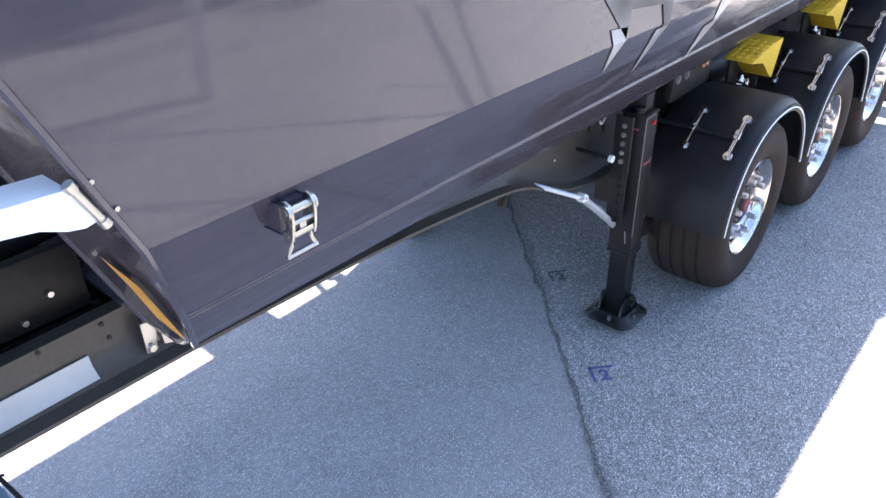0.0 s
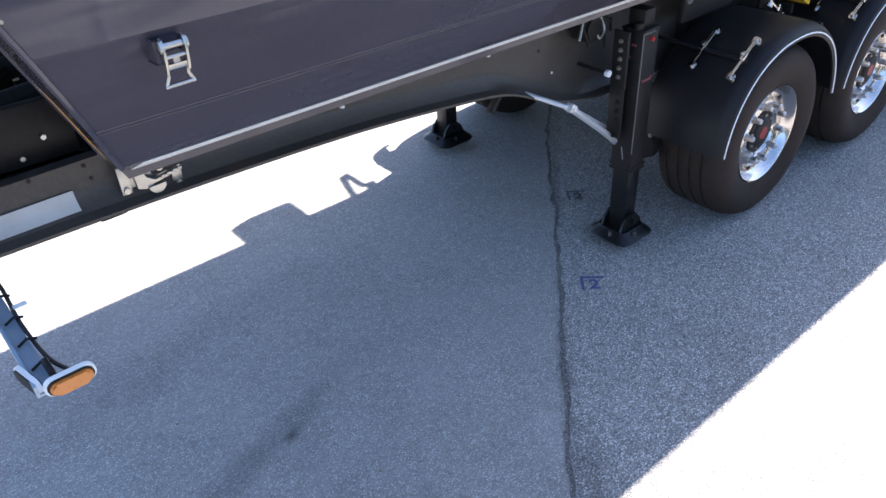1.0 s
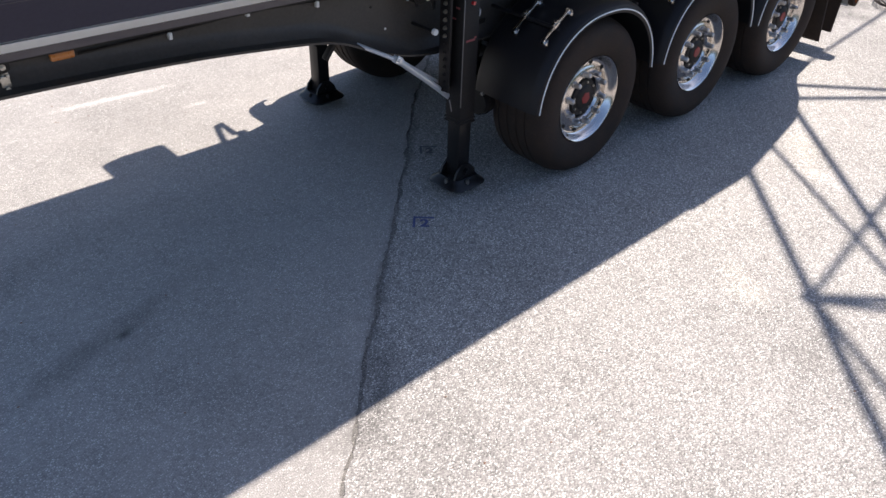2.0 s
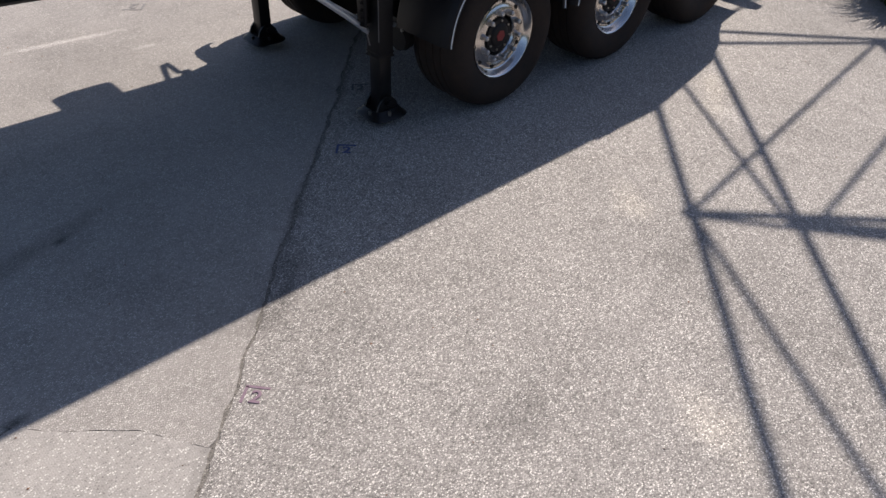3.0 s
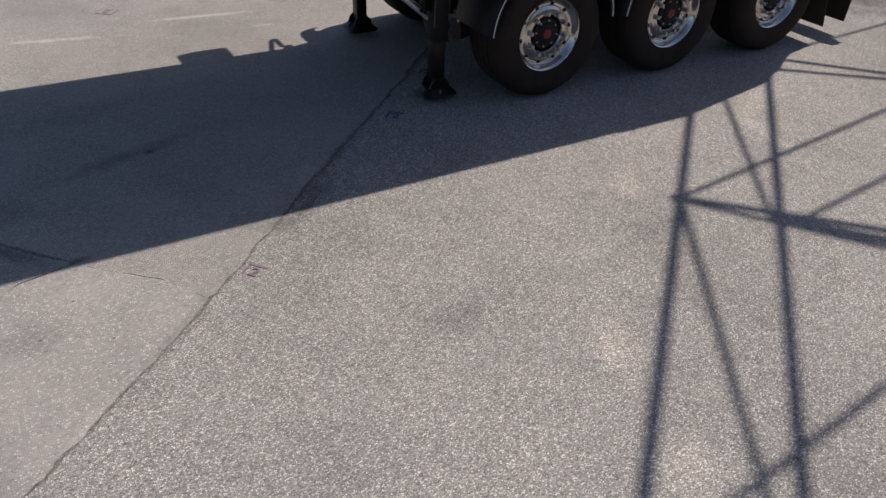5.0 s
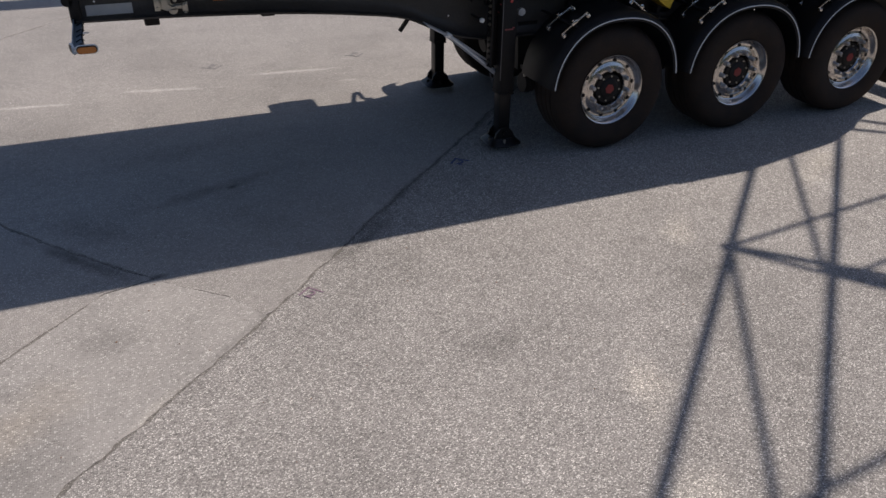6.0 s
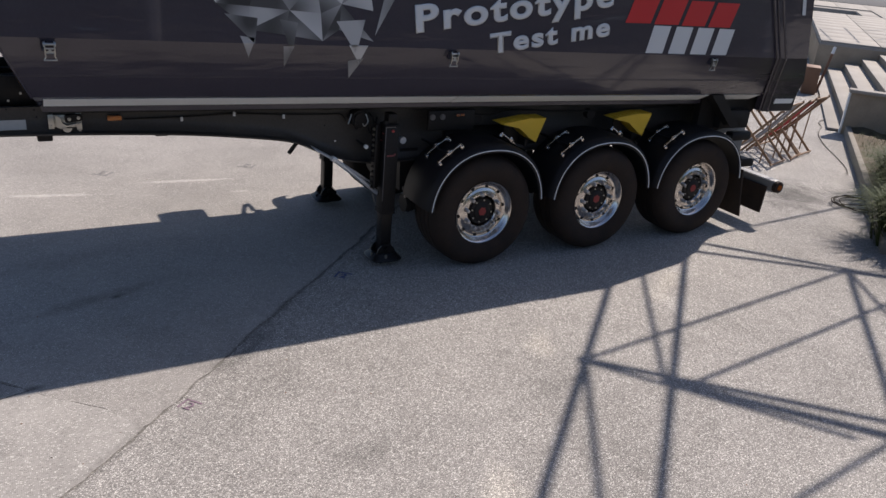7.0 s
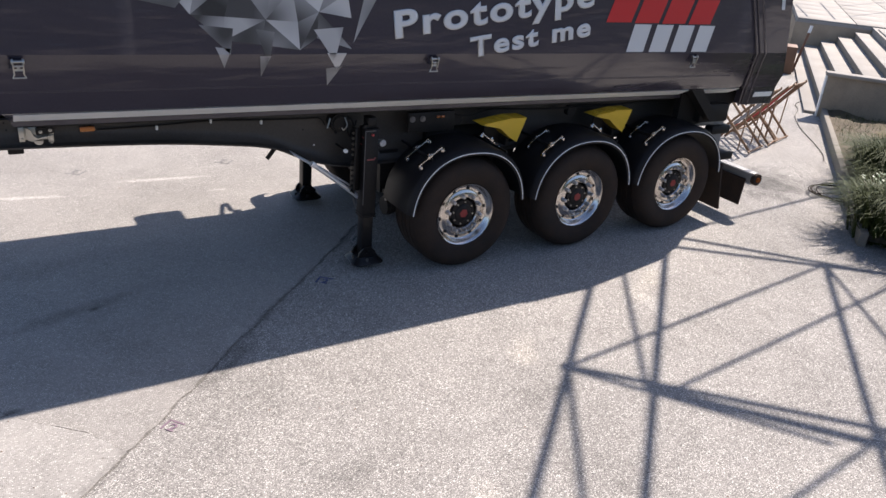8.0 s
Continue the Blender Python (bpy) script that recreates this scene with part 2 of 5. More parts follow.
M["chalk"] = painted("blue_crayon", (0.035, 0.05, 0.18), 0.9, dust=0.55, dust_colour=(0.28, 0.27, 0.27), scale=40.0)
M["unseen_wall"] = painted("dark_unseen_wall", (0.03, 0.045, 0.02), 0.8, dust=0.5, dust_colour=(0.06, 0.06, 0.03), scale=1.2)


def foil(name, light):
    """Printed foil that shades softly from light to dark across each facet."""
    k = Mat(name, (light, light, light), 0.5, coat=0.2, specular=0.3)
    seed = k.t.nodes.new("ShaderNodeObjectInfo")
    n = k.node("ShaderNodeTexNoise", Scale=3.2, Detail=0.0)
    n.noise_dimensions = "4D"
    k.link(k.coords.outputs["Object"], n.inputs["Vector"])
    k.link(k.scaled(seed.outputs["Random"], 40.0), n.inputs["W"])
    k.colour(k.ramp(n.outputs["Fac"], [(0.30, (light * 0.12, light * 0.115, light * 0.12)), (0.52, (light * 0.6, light * 0.59, light * 0.6)), (0.68, (light, light * 0.98, light * 0.98))]))
    return k.m


GREYS = [foil("grey_foil", g) for g in (0.14, 0.26, 0.40, 0.52)]


# ---- mesh helpers ----
def finish(bm, name, mat, angle=32):
    bmesh.ops.remove_doubles(bm, verts=bm.verts, dist=1e-5)
    bmesh.ops.recalc_face_normals(bm, faces=bm.faces)
    mesh = bpy.data.meshes.new(name)
    bm.to_mesh(mesh)
    bm.free()
    mesh.polygons.foreach_set("use_smooth", [True] * len(mesh.polygons))
    mesh.set_sharp_from_angle(angle=radians(angle))
    mesh.materials.append(mat)
    return mesh


def part(name, bm, mat, parent=None, label="", at=None, angle=32):
    """Links a bmesh, or a mesh that is shared, as one object under parent."""
    ob = new(name, finish(bm, name, mat, angle) if isinstance(bm, bmesh.types.BMesh) else bm)
    if parent:
        ob.parent = parent
    if at is not None:
        ob.matrix_basis = at
    return tagged(ob, label)


def thing(name, at, label, category, group="", kind=""):
    ob = new(name)
    ob.matrix_basis = at
    ob.empty_display_size = 0.1
    return tagged(ob, label, category, group, kind)


def add_box(bm, x0, x1, y0, y1, z0, z1, bevel=0.0, m=None):
    made = bmesh.ops.create_cube(bm, size=1.0)["verts"]
    for v in made:
        v.co = Vector(((x0 + x1) / 2 + v.co.x * (x1 - x0), (y0 + y1) / 2 + v.co.y * (y1 - y0), (z0 + z1) / 2 + v.co.z * (z1 - z0)))
    if bevel:
        edges = list({e for v in made for e in v.link_edges})
        made = bmesh.ops.bevel(bm, geom=edges, offset=bevel, segments=2, profile=0.5, affect="EDGES")["verts"]
    if m:
        bmesh.ops.transform(bm, matrix=m, verts=made)
    return bm


def add_rod(bm, a, b, r, r2=None, seg=12):
    a, b = Vector(a), Vector(b)
    d = b - a
    m = Matrix.Translation((a + b) / 2) @ d.to_track_quat("Z", "Y").to_matrix().to_4x4()
    bmesh.ops.create_cone(bm, cap_ends=True, segments=seg, radius1=r, radius2=r if r2 is None else r2, depth=d.length, matrix=m)
    return bm


def add_tube(bm, pts, r, seg=8):
    """A round tube along a line of points."""
    pts = [Vector(p) for p in pts]
    rings = []
    for i, p in enumerate(pts):
        d = (pts[min(i + 1, len(pts) - 1)] - pts[max(i - 1, 0)]).normalized()
        side = d.cross(Vector((0.13, 0.31, 0.94))).normalized()
        up = side.cross(d)
        rings.append([bm.verts.new(p + r * (math.cos(a) * side + math.sin(a) * up)) for a in [k * math.tau / seg for k in range(seg)]])
    for r0, r1 in zip(rings, rings[1:]):
        for k in range(seg):
            bm.faces.new((r0[k], r0[(k + 1) % seg], r1[(k + 1) % seg], r1[k]))
    bm.faces.new(rings[0])
    bm.faces.new(rings[-1][::-1])
    return bm


def arc_points(pts, n=8):
    """A smooth line through a few points."""
    pts = [Vector(p) for p in pts]
    out = []
    for i in range(len(pts) - 1):
        p0, p1, p2, p3 = pts[max(i - 1, 0)], pts[i], pts[i + 1], pts[min(i + 2, len(pts) - 1)]
        for k in range(n):
            t = k / n
            out.append(0.5 * (2 * p1 + (p2 - p0) * t + (2 * p0 - 5 * p1 + 4 * p2 - p3) * t * t + (3 * p1 - p0 - 3 * p2 + p3) * t ** 3))
    return out + [pts[-1]]


def add_prism(bm, outline, y0, y1, axis="y"):
    """An outline in x and z, pushed from y0 to y1 (or in x and y, from z0 to z1)."""
    def put(p, d):
        return bm.verts.new((p[0], d, p[1]) if axis == "y" else (p[0], p[1], d) if axis == "z" else (d, p[0], p[1]))
    a = [put(p, y0) for p in outline]
    b = [put(p, y1) for p in outline]
    bm.faces.new(a)
    bm.faces.new(b[::-1])
    for i in range(len(a)):
        j = (i + 1) % len(a)
        bm.faces.new((a[i], a[j], b[j], b[i]))
    return bm


def add_lathe(bm, profile, seg=48):
    """Turns a line of (radius, y) round the y axis."""
    rings = []
    for r, y in profile:
        if r < 1e-5:
            rings.append([bm.verts.new((0, y, 0))])
        else:
            rings.append([bm.verts.new((r * math.cos(k * math.tau / seg), y, r * math.sin(k * math.tau / seg))) for k in range(seg)])
    for a, b in zip(rings, rings[1:]):
        for k in range(seg):
            j = (k + 1) % seg
            if len(a) == 1 and len(b) > 1:
                bm.faces.new((a[0], b[j], b[k]))
            elif len(b) == 1 and len(a) > 1:
                bm.faces.new((a[k], a[j], b[0]))
            elif len(a) > 1:
                bm.faces.new((a[k], a[j], b[j], b[k]))
    return bm


def B():
    return bmesh.new()


def lettering(text, size, weight, mat, name):
    """Raised lettering with the built-in font, in the x-z plane, facing -y."""
    curve = bpy.data.curves.new(name, "FONT")
    curve.body, curve.size, curve.bevel_depth, curve.extrude = text, size, weight, 0.0
    curve.bevel_resolution = 0
    curve.space_character = 1.06 + weight / size * 3.0
    ob = bpy.data.objects.new(name, curve)
    scene.collection.objects.link(ob)
    bpy.context.view_layer.update()
    mesh = bpy.data.meshes.new_from_object(ob)
    bpy.data.objects.remove(ob)
    bpy.data.curves.remove(curve)
    mesh.name = name
    mesh.transform(Matrix.Rotation(radians(90), 4, "X") @ Matrix.Diagonal((1, 1, 0.0015 / max(weight, 0.0015), 1)))
    mesh.materials.clear()
    mesh.materials.append(mat)
    return mesh

# ---- ground ----
U = Vector((0.785, 0.62, 0)).normalized()
V = Vector((-U.y, U.x, 0))


def site(u, v, z=0.0):
    """A place by the axes of the kerb and the stairs."""
    return U * u + V * v + Vector((0, 0, z))


def site_pose(u, v, z=0.0, turn=0.0):
    return Matrix.Translation(site(u, v, z)) @ Matrix.Rotation(math.atan2(U.y, U.x) + radians(turn), 4, "Z")


def ragged(pts, step, wobble, seed):
    """A line of points broken into short lengths that wander to either side."""
    out = []
    for a, b in zip(pts, pts[1:]):
        a, b = Vector((*a, 0)), Vector((*b, 0))
        n = max(1, int((b - a).length / step))
        side = Vector((a.y - b.y, b.x - a.x, 0)).normalized()
        for k in range(n):
            p = a.lerp(b, k / n)
            w = noise.noise(p * 7 + Vector((seed, 0, 0))) * wobble + noise.noise(p * 31 + Vector((0, seed, 0))) * wobble * 0.6
            out.append((p + side * w)[:2])
    return out + [pts[-1]]


def slab_piece(name, outline, mat, parent, label, top=0.0, depth=0.03):
    bm = B()
    add_prism(bm, outline, top - depth, top, axis="z")
    return part(name, bm, mat, parent, label)


def shifted(pts, d):
    """The line moved sideways by d."""
    return [(x - d * 0.67, y + d * 0.74) for x, y in pts]


bm = B()
add_prism(bm, [(-300, -300), (300, -300), (300, 300), (-300, 300)], -0.5, -0.004, axis="z")
ground = part("ground", bm, M["bed"])
tagged(ground, "dark filler bed under the concrete yard", "ground", kind="structure")
# the main joint, from the south-west to under the trailer and on
MAIN = [(-9.0, -6.9), (-4.6, -2.80), (-3.58, -1.86), (-3.29, -1.60), (-2.97, -1.29), (-2.56, -0.876), (-2.19, -0.49), (-1.7, -0.02), (-0.92, 0.74), (-0.2, 1.49), (0.1, 1.75), (8.0, 8.9), (60, 57)]
NEXT = [(-60, -45), (-9.0, 1.15), (-5.27, 5.28), (-4.33, 6.39), (0.0, 11.3), (40, 55)]
near_edge = ragged([(x + (0.012 if -2.5 < x < 1 else 0.007), y - (0.012 if -2.5 < x < 1 else 0.007)) for x, y in MAIN], 0.03, 0.021, 3.0)
far_edge = ragged(shifted(MAIN, 0.008), 0.03, 0.021, 3.5)
CRACK = [(-9.0, 5.6 - 1.6), (-4.76, 0.53), (-4.51, 0.15), (-4.13, -0.32), (-3.69, -0.80)]
SPUR = [(-3.69, -0.80), (-3.55, -0.95), (-3.30, -1.16), (-3.13, -1.43)]
EDGE = [(-3.69, -0.80), (-3.98, -0.87), (-4.56, -1.43), (-9.3, -6.3)]
slab_piece("slab", near_edge + [(60, -60), (-9.0, -60)], M["slab"], ground, "grey washed-concrete slab with pale pebbles, half in shade")
patch = ragged(EDGE[::-1], 0.05, 0.01, 5.0) + ragged(SPUR, 0.05, 0.006, 6.0)[1:] + [p for p in far_edge if -9.25 < p[0] < -3.12][::-1]
slab_piece("slab", patch, M["slab_fine"], ground, "smoother beige concrete slab beside the joint")
keep = [p for p in far_edge if p[0] > -3.12]
rest = keep + [(40, 55)] + ragged(shifted(NEXT, -0.02), 0.2, 0.01, 4.0)[::-1]
rest = [p for p in rest if p[0] > -58] + [(-60, -60), (-9.4, -60), (-9.4, -6.3)] + ragged(shifted(EDGE, 0.012)[::-1], 0.05, 0.012, 7.0) + ragged(shifted(SPUR, 0.014), 0.05, 0.010, 8.0)[1:]
slab_piece("slab", rest, M["slab_north"], ground, "sunlit washed-concrete slab under the trailer")
slab_piece("slab", ragged(shifted(NEXT, 0.0), 0.2, 0.01, 2.0) + [(40, 90), (-60, 90)], M["slab_north"], ground, "pale concrete slab beyond the trailer")


# a crack filled with dirt
left_side, right_side = ragged([(x - 0.006, y - 0.0055) for x, y in CRACK], 0.04, 0.018, 11.0), ragged([(x + 0.006, y + 0.0055) for x, y in CRACK], 0.04, 0.016, 12.0)
slab_piece("crack", left_side + right_side[::-1], M["bed"], ground, "crack filled with dark dirt", top=0.002, depth=0.01)

# ---- the structures round the yard ----
KERB_V = -3.62
bm = B()
add_box(bm, 2.75, 9.42, -0.09, 0.0, -0.1, 0.16, 0.014)
kerb = part("kerb", bm, M["riser"], None, at=site_pose(0, KERB_V))
tagged(kerb, "low weathered concrete kerb round a planting bed", "kerb", kind="structure")
bm = B()
bmesh.ops.create_grid(bm, x_segments=70, y_segments=40, size=1.0)
for v in bm.verts:
    v.co.x, v.co.y = 6.05 + v.co.x * 3.34, -2.08 + v.co.y * 2.0
    v.co.z = 0.12 + 0.10 * noise.noise(v.co * 1.7) + 0.03 * noise.noise(v.co * 9.0)
soil = part("planting_bed", bm, M["soil"], None, at=site_pose(0, KERB_V))
tagged(soil, "dry brown soil of a planting bed", "soil", kind="structure")

# the stairs go up away from the yard, five risers
for k in range(6):
    bm = B()
    v0 = -3.25 - 0.39 * k - (0.11 if k == 0 else 0)
    add_box(bm, 9.55, 17.95, -5.25, v0, -0.02 if k == 0 else 0.04 + 0.165 * (k - 1), 0.04 + 0.165 * k, 0.008)
    # the step body is a darker stone colour than its pale tread
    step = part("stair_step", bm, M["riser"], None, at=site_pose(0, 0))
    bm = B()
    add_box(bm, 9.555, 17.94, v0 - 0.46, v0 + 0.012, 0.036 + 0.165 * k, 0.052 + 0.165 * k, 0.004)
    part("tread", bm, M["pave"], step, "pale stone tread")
    tagged(step, "stone step with a pale tread and a dark riser", "step", "stair steps", kind="structure")
bm = B()
add_box(bm, 9.40, 9.55, -9.5, -3.57, -0.05, 0.75, 0.012)
parapet = part("parapet", bm, M["wall"], None, at=site_pose(0, 0))
tagged(parapet, "stained grey concrete wall at the foot of the stairs", "wall", kind="structure")
bm = B()
add_box(bm, 9.34, 9.58, -9.5, -3.53, 0.75, 0.81, 0.01)
part("coping", bm, M["pave"], parapet, "pale stone coping")
bm = B()
add_box(bm, 9.395, 9.555, -3.57, -3.54, 0.0, 0.75, 0.006)
part("white_end", bm, M["white"], parapet, "white-painted end face")
bm = B()
add_box(bm, 17.88, 33.4, -60.0, -3.3, -0.1, 0.86, 0.01)
add_box(bm, 37.6, 90.0, -60.0, -3.3, -0.1, 0.86, 0.01)
add_box(bm, 33.4, 37.6, -60.0, -5.55, -0.1, 0.86, 0.01)
add_box(bm, 9.55, 17.88, -60.0, -5.2, -0.1, 0.855, 0.01)
platform = part("platform", bm, M["pave"], None, at=site_pose(0, 0))
bm = B()
add_box(bm, 17.885, 90.0, -3.302, -3.27, -0.1, 0.80, 0.004)
add_box(bm, 17.85, 17.882, -5.2, -3.27, -0.1, 0.80, 0.004)
part("retaining_wall", bm, M["wall"], platform, "stained concrete retaining wall")
# a sunken well in the terrace, with a lower landing
bm = B()
add_box(bm, 33.4, 37.6, -5.55, -3.3, -0.1, 0.10, 0.01)
add_box(bm, 33.4, 34.3, -5.55, -4.4, 0.10, 0.45, 0.01)
part("well_floor", bm, M["riser"], platform, "dark sunken stairwell")
tagged(platform, "raised terrace with stained concrete walls above the stairs", "terrace", kind="structure")
# a broad shadow over the far terrace, painted as a thin dark slab
bm = B()
add_box(bm, 45.5, 66.5, -60.0, -3.4, 0.80, 0.905, 0.01)
shade_band = part("road", bm, M["terrace_shade"], None, at=site_pose(0, 0))
tagged(shade_band, "dark slab standing for a band of shade across the far terrace", "road", kind="structure")
paver = B()
add_box(paver, -0.74, 0.74, -0.74, 0.74, 0.0, 0.05, 0.008)
paver_mesh = finish(paver, "paving_slab", M["pave"])
for i in range(18):
    for j in range(10):
        u, v = 18.66 + 1.5 * i, -4.05 - 1.5 * j
        if not (32.7 < u < 38.3 and v > -6.2):
            part("paving_slab", paver_mesh, None, platform, at=pose(u, v, 0.858))
for i in range(5):
    for j in range(4):
        part("paving_slab", paver_mesh, None, platform, at=pose(10.6 + 1.5 * i, -6.0 - 1.5 * j, 0.858))

# ---- the semi-trailer ----
trailer = thing("semi_trailer", pose(0, 0, 0), "anthracite three-axle tipper semi-trailer parked on its landing legs", "trailer")
MID = 1.05           # middle of the body across
GEAR, FAR_X = 1.165, 0.07   # middle of the running gear across, and the far side's lead
LEAN_Z = -0.018      # it stands a little nose-up


def lift(x):
    return LEAN_Z * (x + 0.3)


def tip(bm):
    for v in bm.verts:
        v.co.z += lift(v.co.x)
    return bm


CREASE, FOLD, SKIRT, TOP = 1.972, 1.722, 1.562, 2.95
SIDE = [(-0.193, TOP), (-0.193, CREASE), (-0.062, FOLD), (0.052, SKIRT), (0.075, SKIRT - 0.012), (0.222, SKIRT - 0.093), (0.262, 1.455), (0.262, 1.42)]


def side_y(z):
    for (y0, z0), (y1, z1) in zip(SIDE, SIDE[1:]):
        if z <= z0 and z >= z1:
            return y0 + (y1 - y0) * (z0 - z) / (z0 - z1)
    return SIDE[-1][0]


def front_x(z):
    return -3.437 - 0.42 * (z - 1.5)


def rear_x(z):
    return 3.62 - 0.11 * (z - 1.5)


def offset_profile(d):
    """The body's section from the near rim round the floor to the far rim, moved inwards by d."""
    near = [(y + d, z) for y, z in SIDE[:2]] + [(SIDE[2][0] + d * 1.1, SIDE[2][1] + d * 0.3), (SIDE[3][0] + d, SIDE[3][1] + d * 0.6), (SIDE[4][0] + d, SIDE[4][1] + d), (SIDE[5][0] + d, SIDE[5][1] + d), (SIDE[6][0] + d, SIDE[6][1] + d), (SIDE[7][0] + d, SIDE[7][1] + d)]
    return near + [(2 * MID - y, z) for y, z in near[::-1]]


def panel_loft(x_a, x_b, outer, inner):
    bm = B()
    rows = []
    for ends in (x_a, x_b):
        rows.append(([bm.verts.new((ends(z), y, z)) for y, z in outer], [bm.verts.new((ends(z), y, z)) for y, z in inner]))
    (ao, ai), (bo, bi) = rows
    n = len(ao)
    for k in range(n - 1):
        bm.faces.new((ao[k], ao[k + 1], bo[k + 1], bo[k]))
        bm.faces.new((ai[k], bi[k], bi[k + 1], ai[k + 1]))
        bm.faces.new((ao[k], ai[k], ai[k + 1], ao[k + 1]))
        bm.faces.new((bo[k], bo[k + 1], bi[k + 1], bi[k]))
    for k in (0, n - 1):
        bm.faces.new((ao[k], bo[k], bi[k], ai[k]))
    return bm


bm = panel_loft(front_x, rear_x, offset_profile(0.0), offset_profile(0.045))
body = part("tipper_body", tip(bm), M["body"], trailer, "glossy anthracite tipping body with a creased side", angle=14)

# front corner panels, flat and facing forwards, with a dark recess between them
def front_line(y_in, d_x, z_low):
    """A line down the front face at y_in, d_x behind the corner."""
    return [Vector((front_x(z) + d_x, y_in, z)) for z in (TOP, CREASE, FOLD, z_low)]


SEAM = [Vector((front_x(z) - 0.002, y, z)) for y, z in SIDE[:4]]
FOLD_LINE = front_line(0.17, -0.012, 1.515)
RIM_LINE = front_line(0.31, -0.010, 1.490)
for s in (1, -1):
    def turned(p):
        return (p.x, p.y if s > 0 else 2 * MID - p.y, p.z)
    bm = B()
    lines = [SEAM, FOLD_LINE, RIM_LINE, [p + Vector((0.004, 0.018, 0)) for p in RIM_LINE], [p + Vector((0.12, 0.03, 0)) for p in RIM_LINE]]
    grid = [[bm.verts.new(turned(p)) for p in line] for line in lines]
    for r0, r1 in zip(grid, grid[1:]):
        for k in range(3):
            bm.faces.new((r0[k], r0[k + 1], r1[k + 1], r1[k]))
    part("corner_panel", tip(bm), M["body"], body, "flat anthracite front corner panel", angle=9)
    bm = B()
    add_tube(bm, [turned(p + Vector((-0.003, -0.002, 0))) for p in SEAM], 0.008, 6)
    part("corner_seam", tip(bm), M["body"], body)
    bm = B()
    add_tube(bm, [turned(p) for p in RIM_LINE], 0.006, 6)
    part("panel_rim", tip(bm), M["body"], body)
bm = B()
add_prism(bm, [(front_x(TOP) + 0.10, TOP), (front_x(1.49) + 0.10, 1.49), (front_x(1.49) + 0.14, 1.49), (front_x(TOP) + 0.14, TOP)], 0.30, 2 * MID - 0.30)
part("front_wall", tip(bm), M["black"], body, "black recessed front wall")
bm = B()
bm.faces.new([bm.verts.new((front_x(z) - 0.020, y, z)) for y, z in ((0.075, 1.840), (-0.012, 1.800), (0.000, 1.632), (0.012, 1.615), (0.084, 1.646), (0.064, 1.755))])
part("reflector_strip", tip(bm), M["orange"], body, "worn orange reflector strip")
# top rail
for y in (-0.175, 2 * MID + 0.095):
    bm = B()
    add_box(bm, -4.02, 3.46, y, y + 0.1, TOP - 0.07, TOP + 0.03, 0.015)
    part("top_rail", tip(bm), M["body"], body)

# rear frame and tailgate: a raised band that follows the side's profile and kicks out at the foot
BAND = [(-0.208, TOP), (-0.208, CREASE), (-0.077, FOLD), (0.037, SKIRT), (0.115, 1.35)]
BAND_FRONT = [2.80, 3.24, 3.37, 3.49, 3.57]
BAND_REAR = [3.44, 3.66, 3.88, 3.97, 4.05]
for s in (1, -1):
    def yy(y):
        return y if s > 0 else 2 * MID - y
    bm = B()
    rows = []
    for (y, z), x0, x1 in zip(BAND, BAND_FRONT, BAND_REAR):
        rows.append([bm.verts.new((x, yy(v), z)) for x, v in ((x0, y + 0.12), (x0, y), (x1, y), (x1, y + 0.12))])
    for a, b in zip(rows, rows[1:]):
        for k in range(4):
            bm.faces.new((a[k], a[(k + 1) % 4], b[(k + 1) % 4], b[k]))
    bm.faces.new(rows[0])
    bm.faces.new(rows[-1])
    bmesh.ops.bevel(bm, geom=list(bm.edges), offset=0.006, segments=1, affect="EDGES")
    frame_side = part("rear_frame", tip(bm), M["body"], body, "raised anthracite rear frame", angle=20)
    if s > 0:
        rear_frame = frame_side
bm = B()
for d in (-0.055, 0.075):
    add_tube(bm, [(x + d, y - 0.002, z) for (y, z), x in zip(BAND, BAND_FRONT)], 0.011, 6)
part("rib", tip(bm), M["body"], rear_frame)
bm = B()
for s, y in ((1, 0.0),):
    add_prism(bm, [(3.40, TOP - 0.06), (3.63, CREASE), (3.85, FOLD), (3.99, 1.38), (4.02, 1.38), (3.87, FOLD), (3.65, CREASE), (3.43, TOP - 0.06)], 0.10, 2 * MID - 0.10)
tailgate = part("tailgate", tip(bm), M["body"], body, "closed anthracite tailgate")

# floor and sub-frame
bm = B()
add_box(bm, -3.3, 3.6, 0.3, 2 * MID - 0.3, 1.40, 1.47)
part("body_floor", tip(bm), M["black"], body)
for k in range(9):
    bm = B()
    add_box(bm, -3.0 + 0.8 * k, -2.92 + 0.8 * k, 0.34, 2 * MID - 0.34, 1.385, 1.405, 0.004)
    part("floor_bearer", tip(bm), M["black"], body)

# light tape on the sloping underside of the skirt
for x0, x1 in ((-3.40, -0.312), (-0.302, 2.66), (2.87, 3.43)):
    bm = B()
    add_prism(bm, [(0.0828, SKIRT - 0.0183), (0.2182, SKIRT - 0.0928), (0.2170, SKIRT - 0.0950), (0.0816, SKIRT - 0.0205)], x0, x1, axis="x")
    part("reflective_strip", tip(bm), M["tape"], body, "light grey reflective strip")
bm = B()
strip = [[bm.verts.new((x, y, z)) for x in (3.66, 3.95)] for y, z in ((0.050, 1.503), (0.066, 1.449), (0.072, 1.449), (0.056, 1.503))]
for k in range(4):
    bm.faces.new((strip[k][0], strip[k][1], strip[(k + 1) % 4][1], strip[(k + 1) % 4][0]))
part("reflective_strip", tip(bm), M["tape"], rear_frame, "light grey reflective strip")
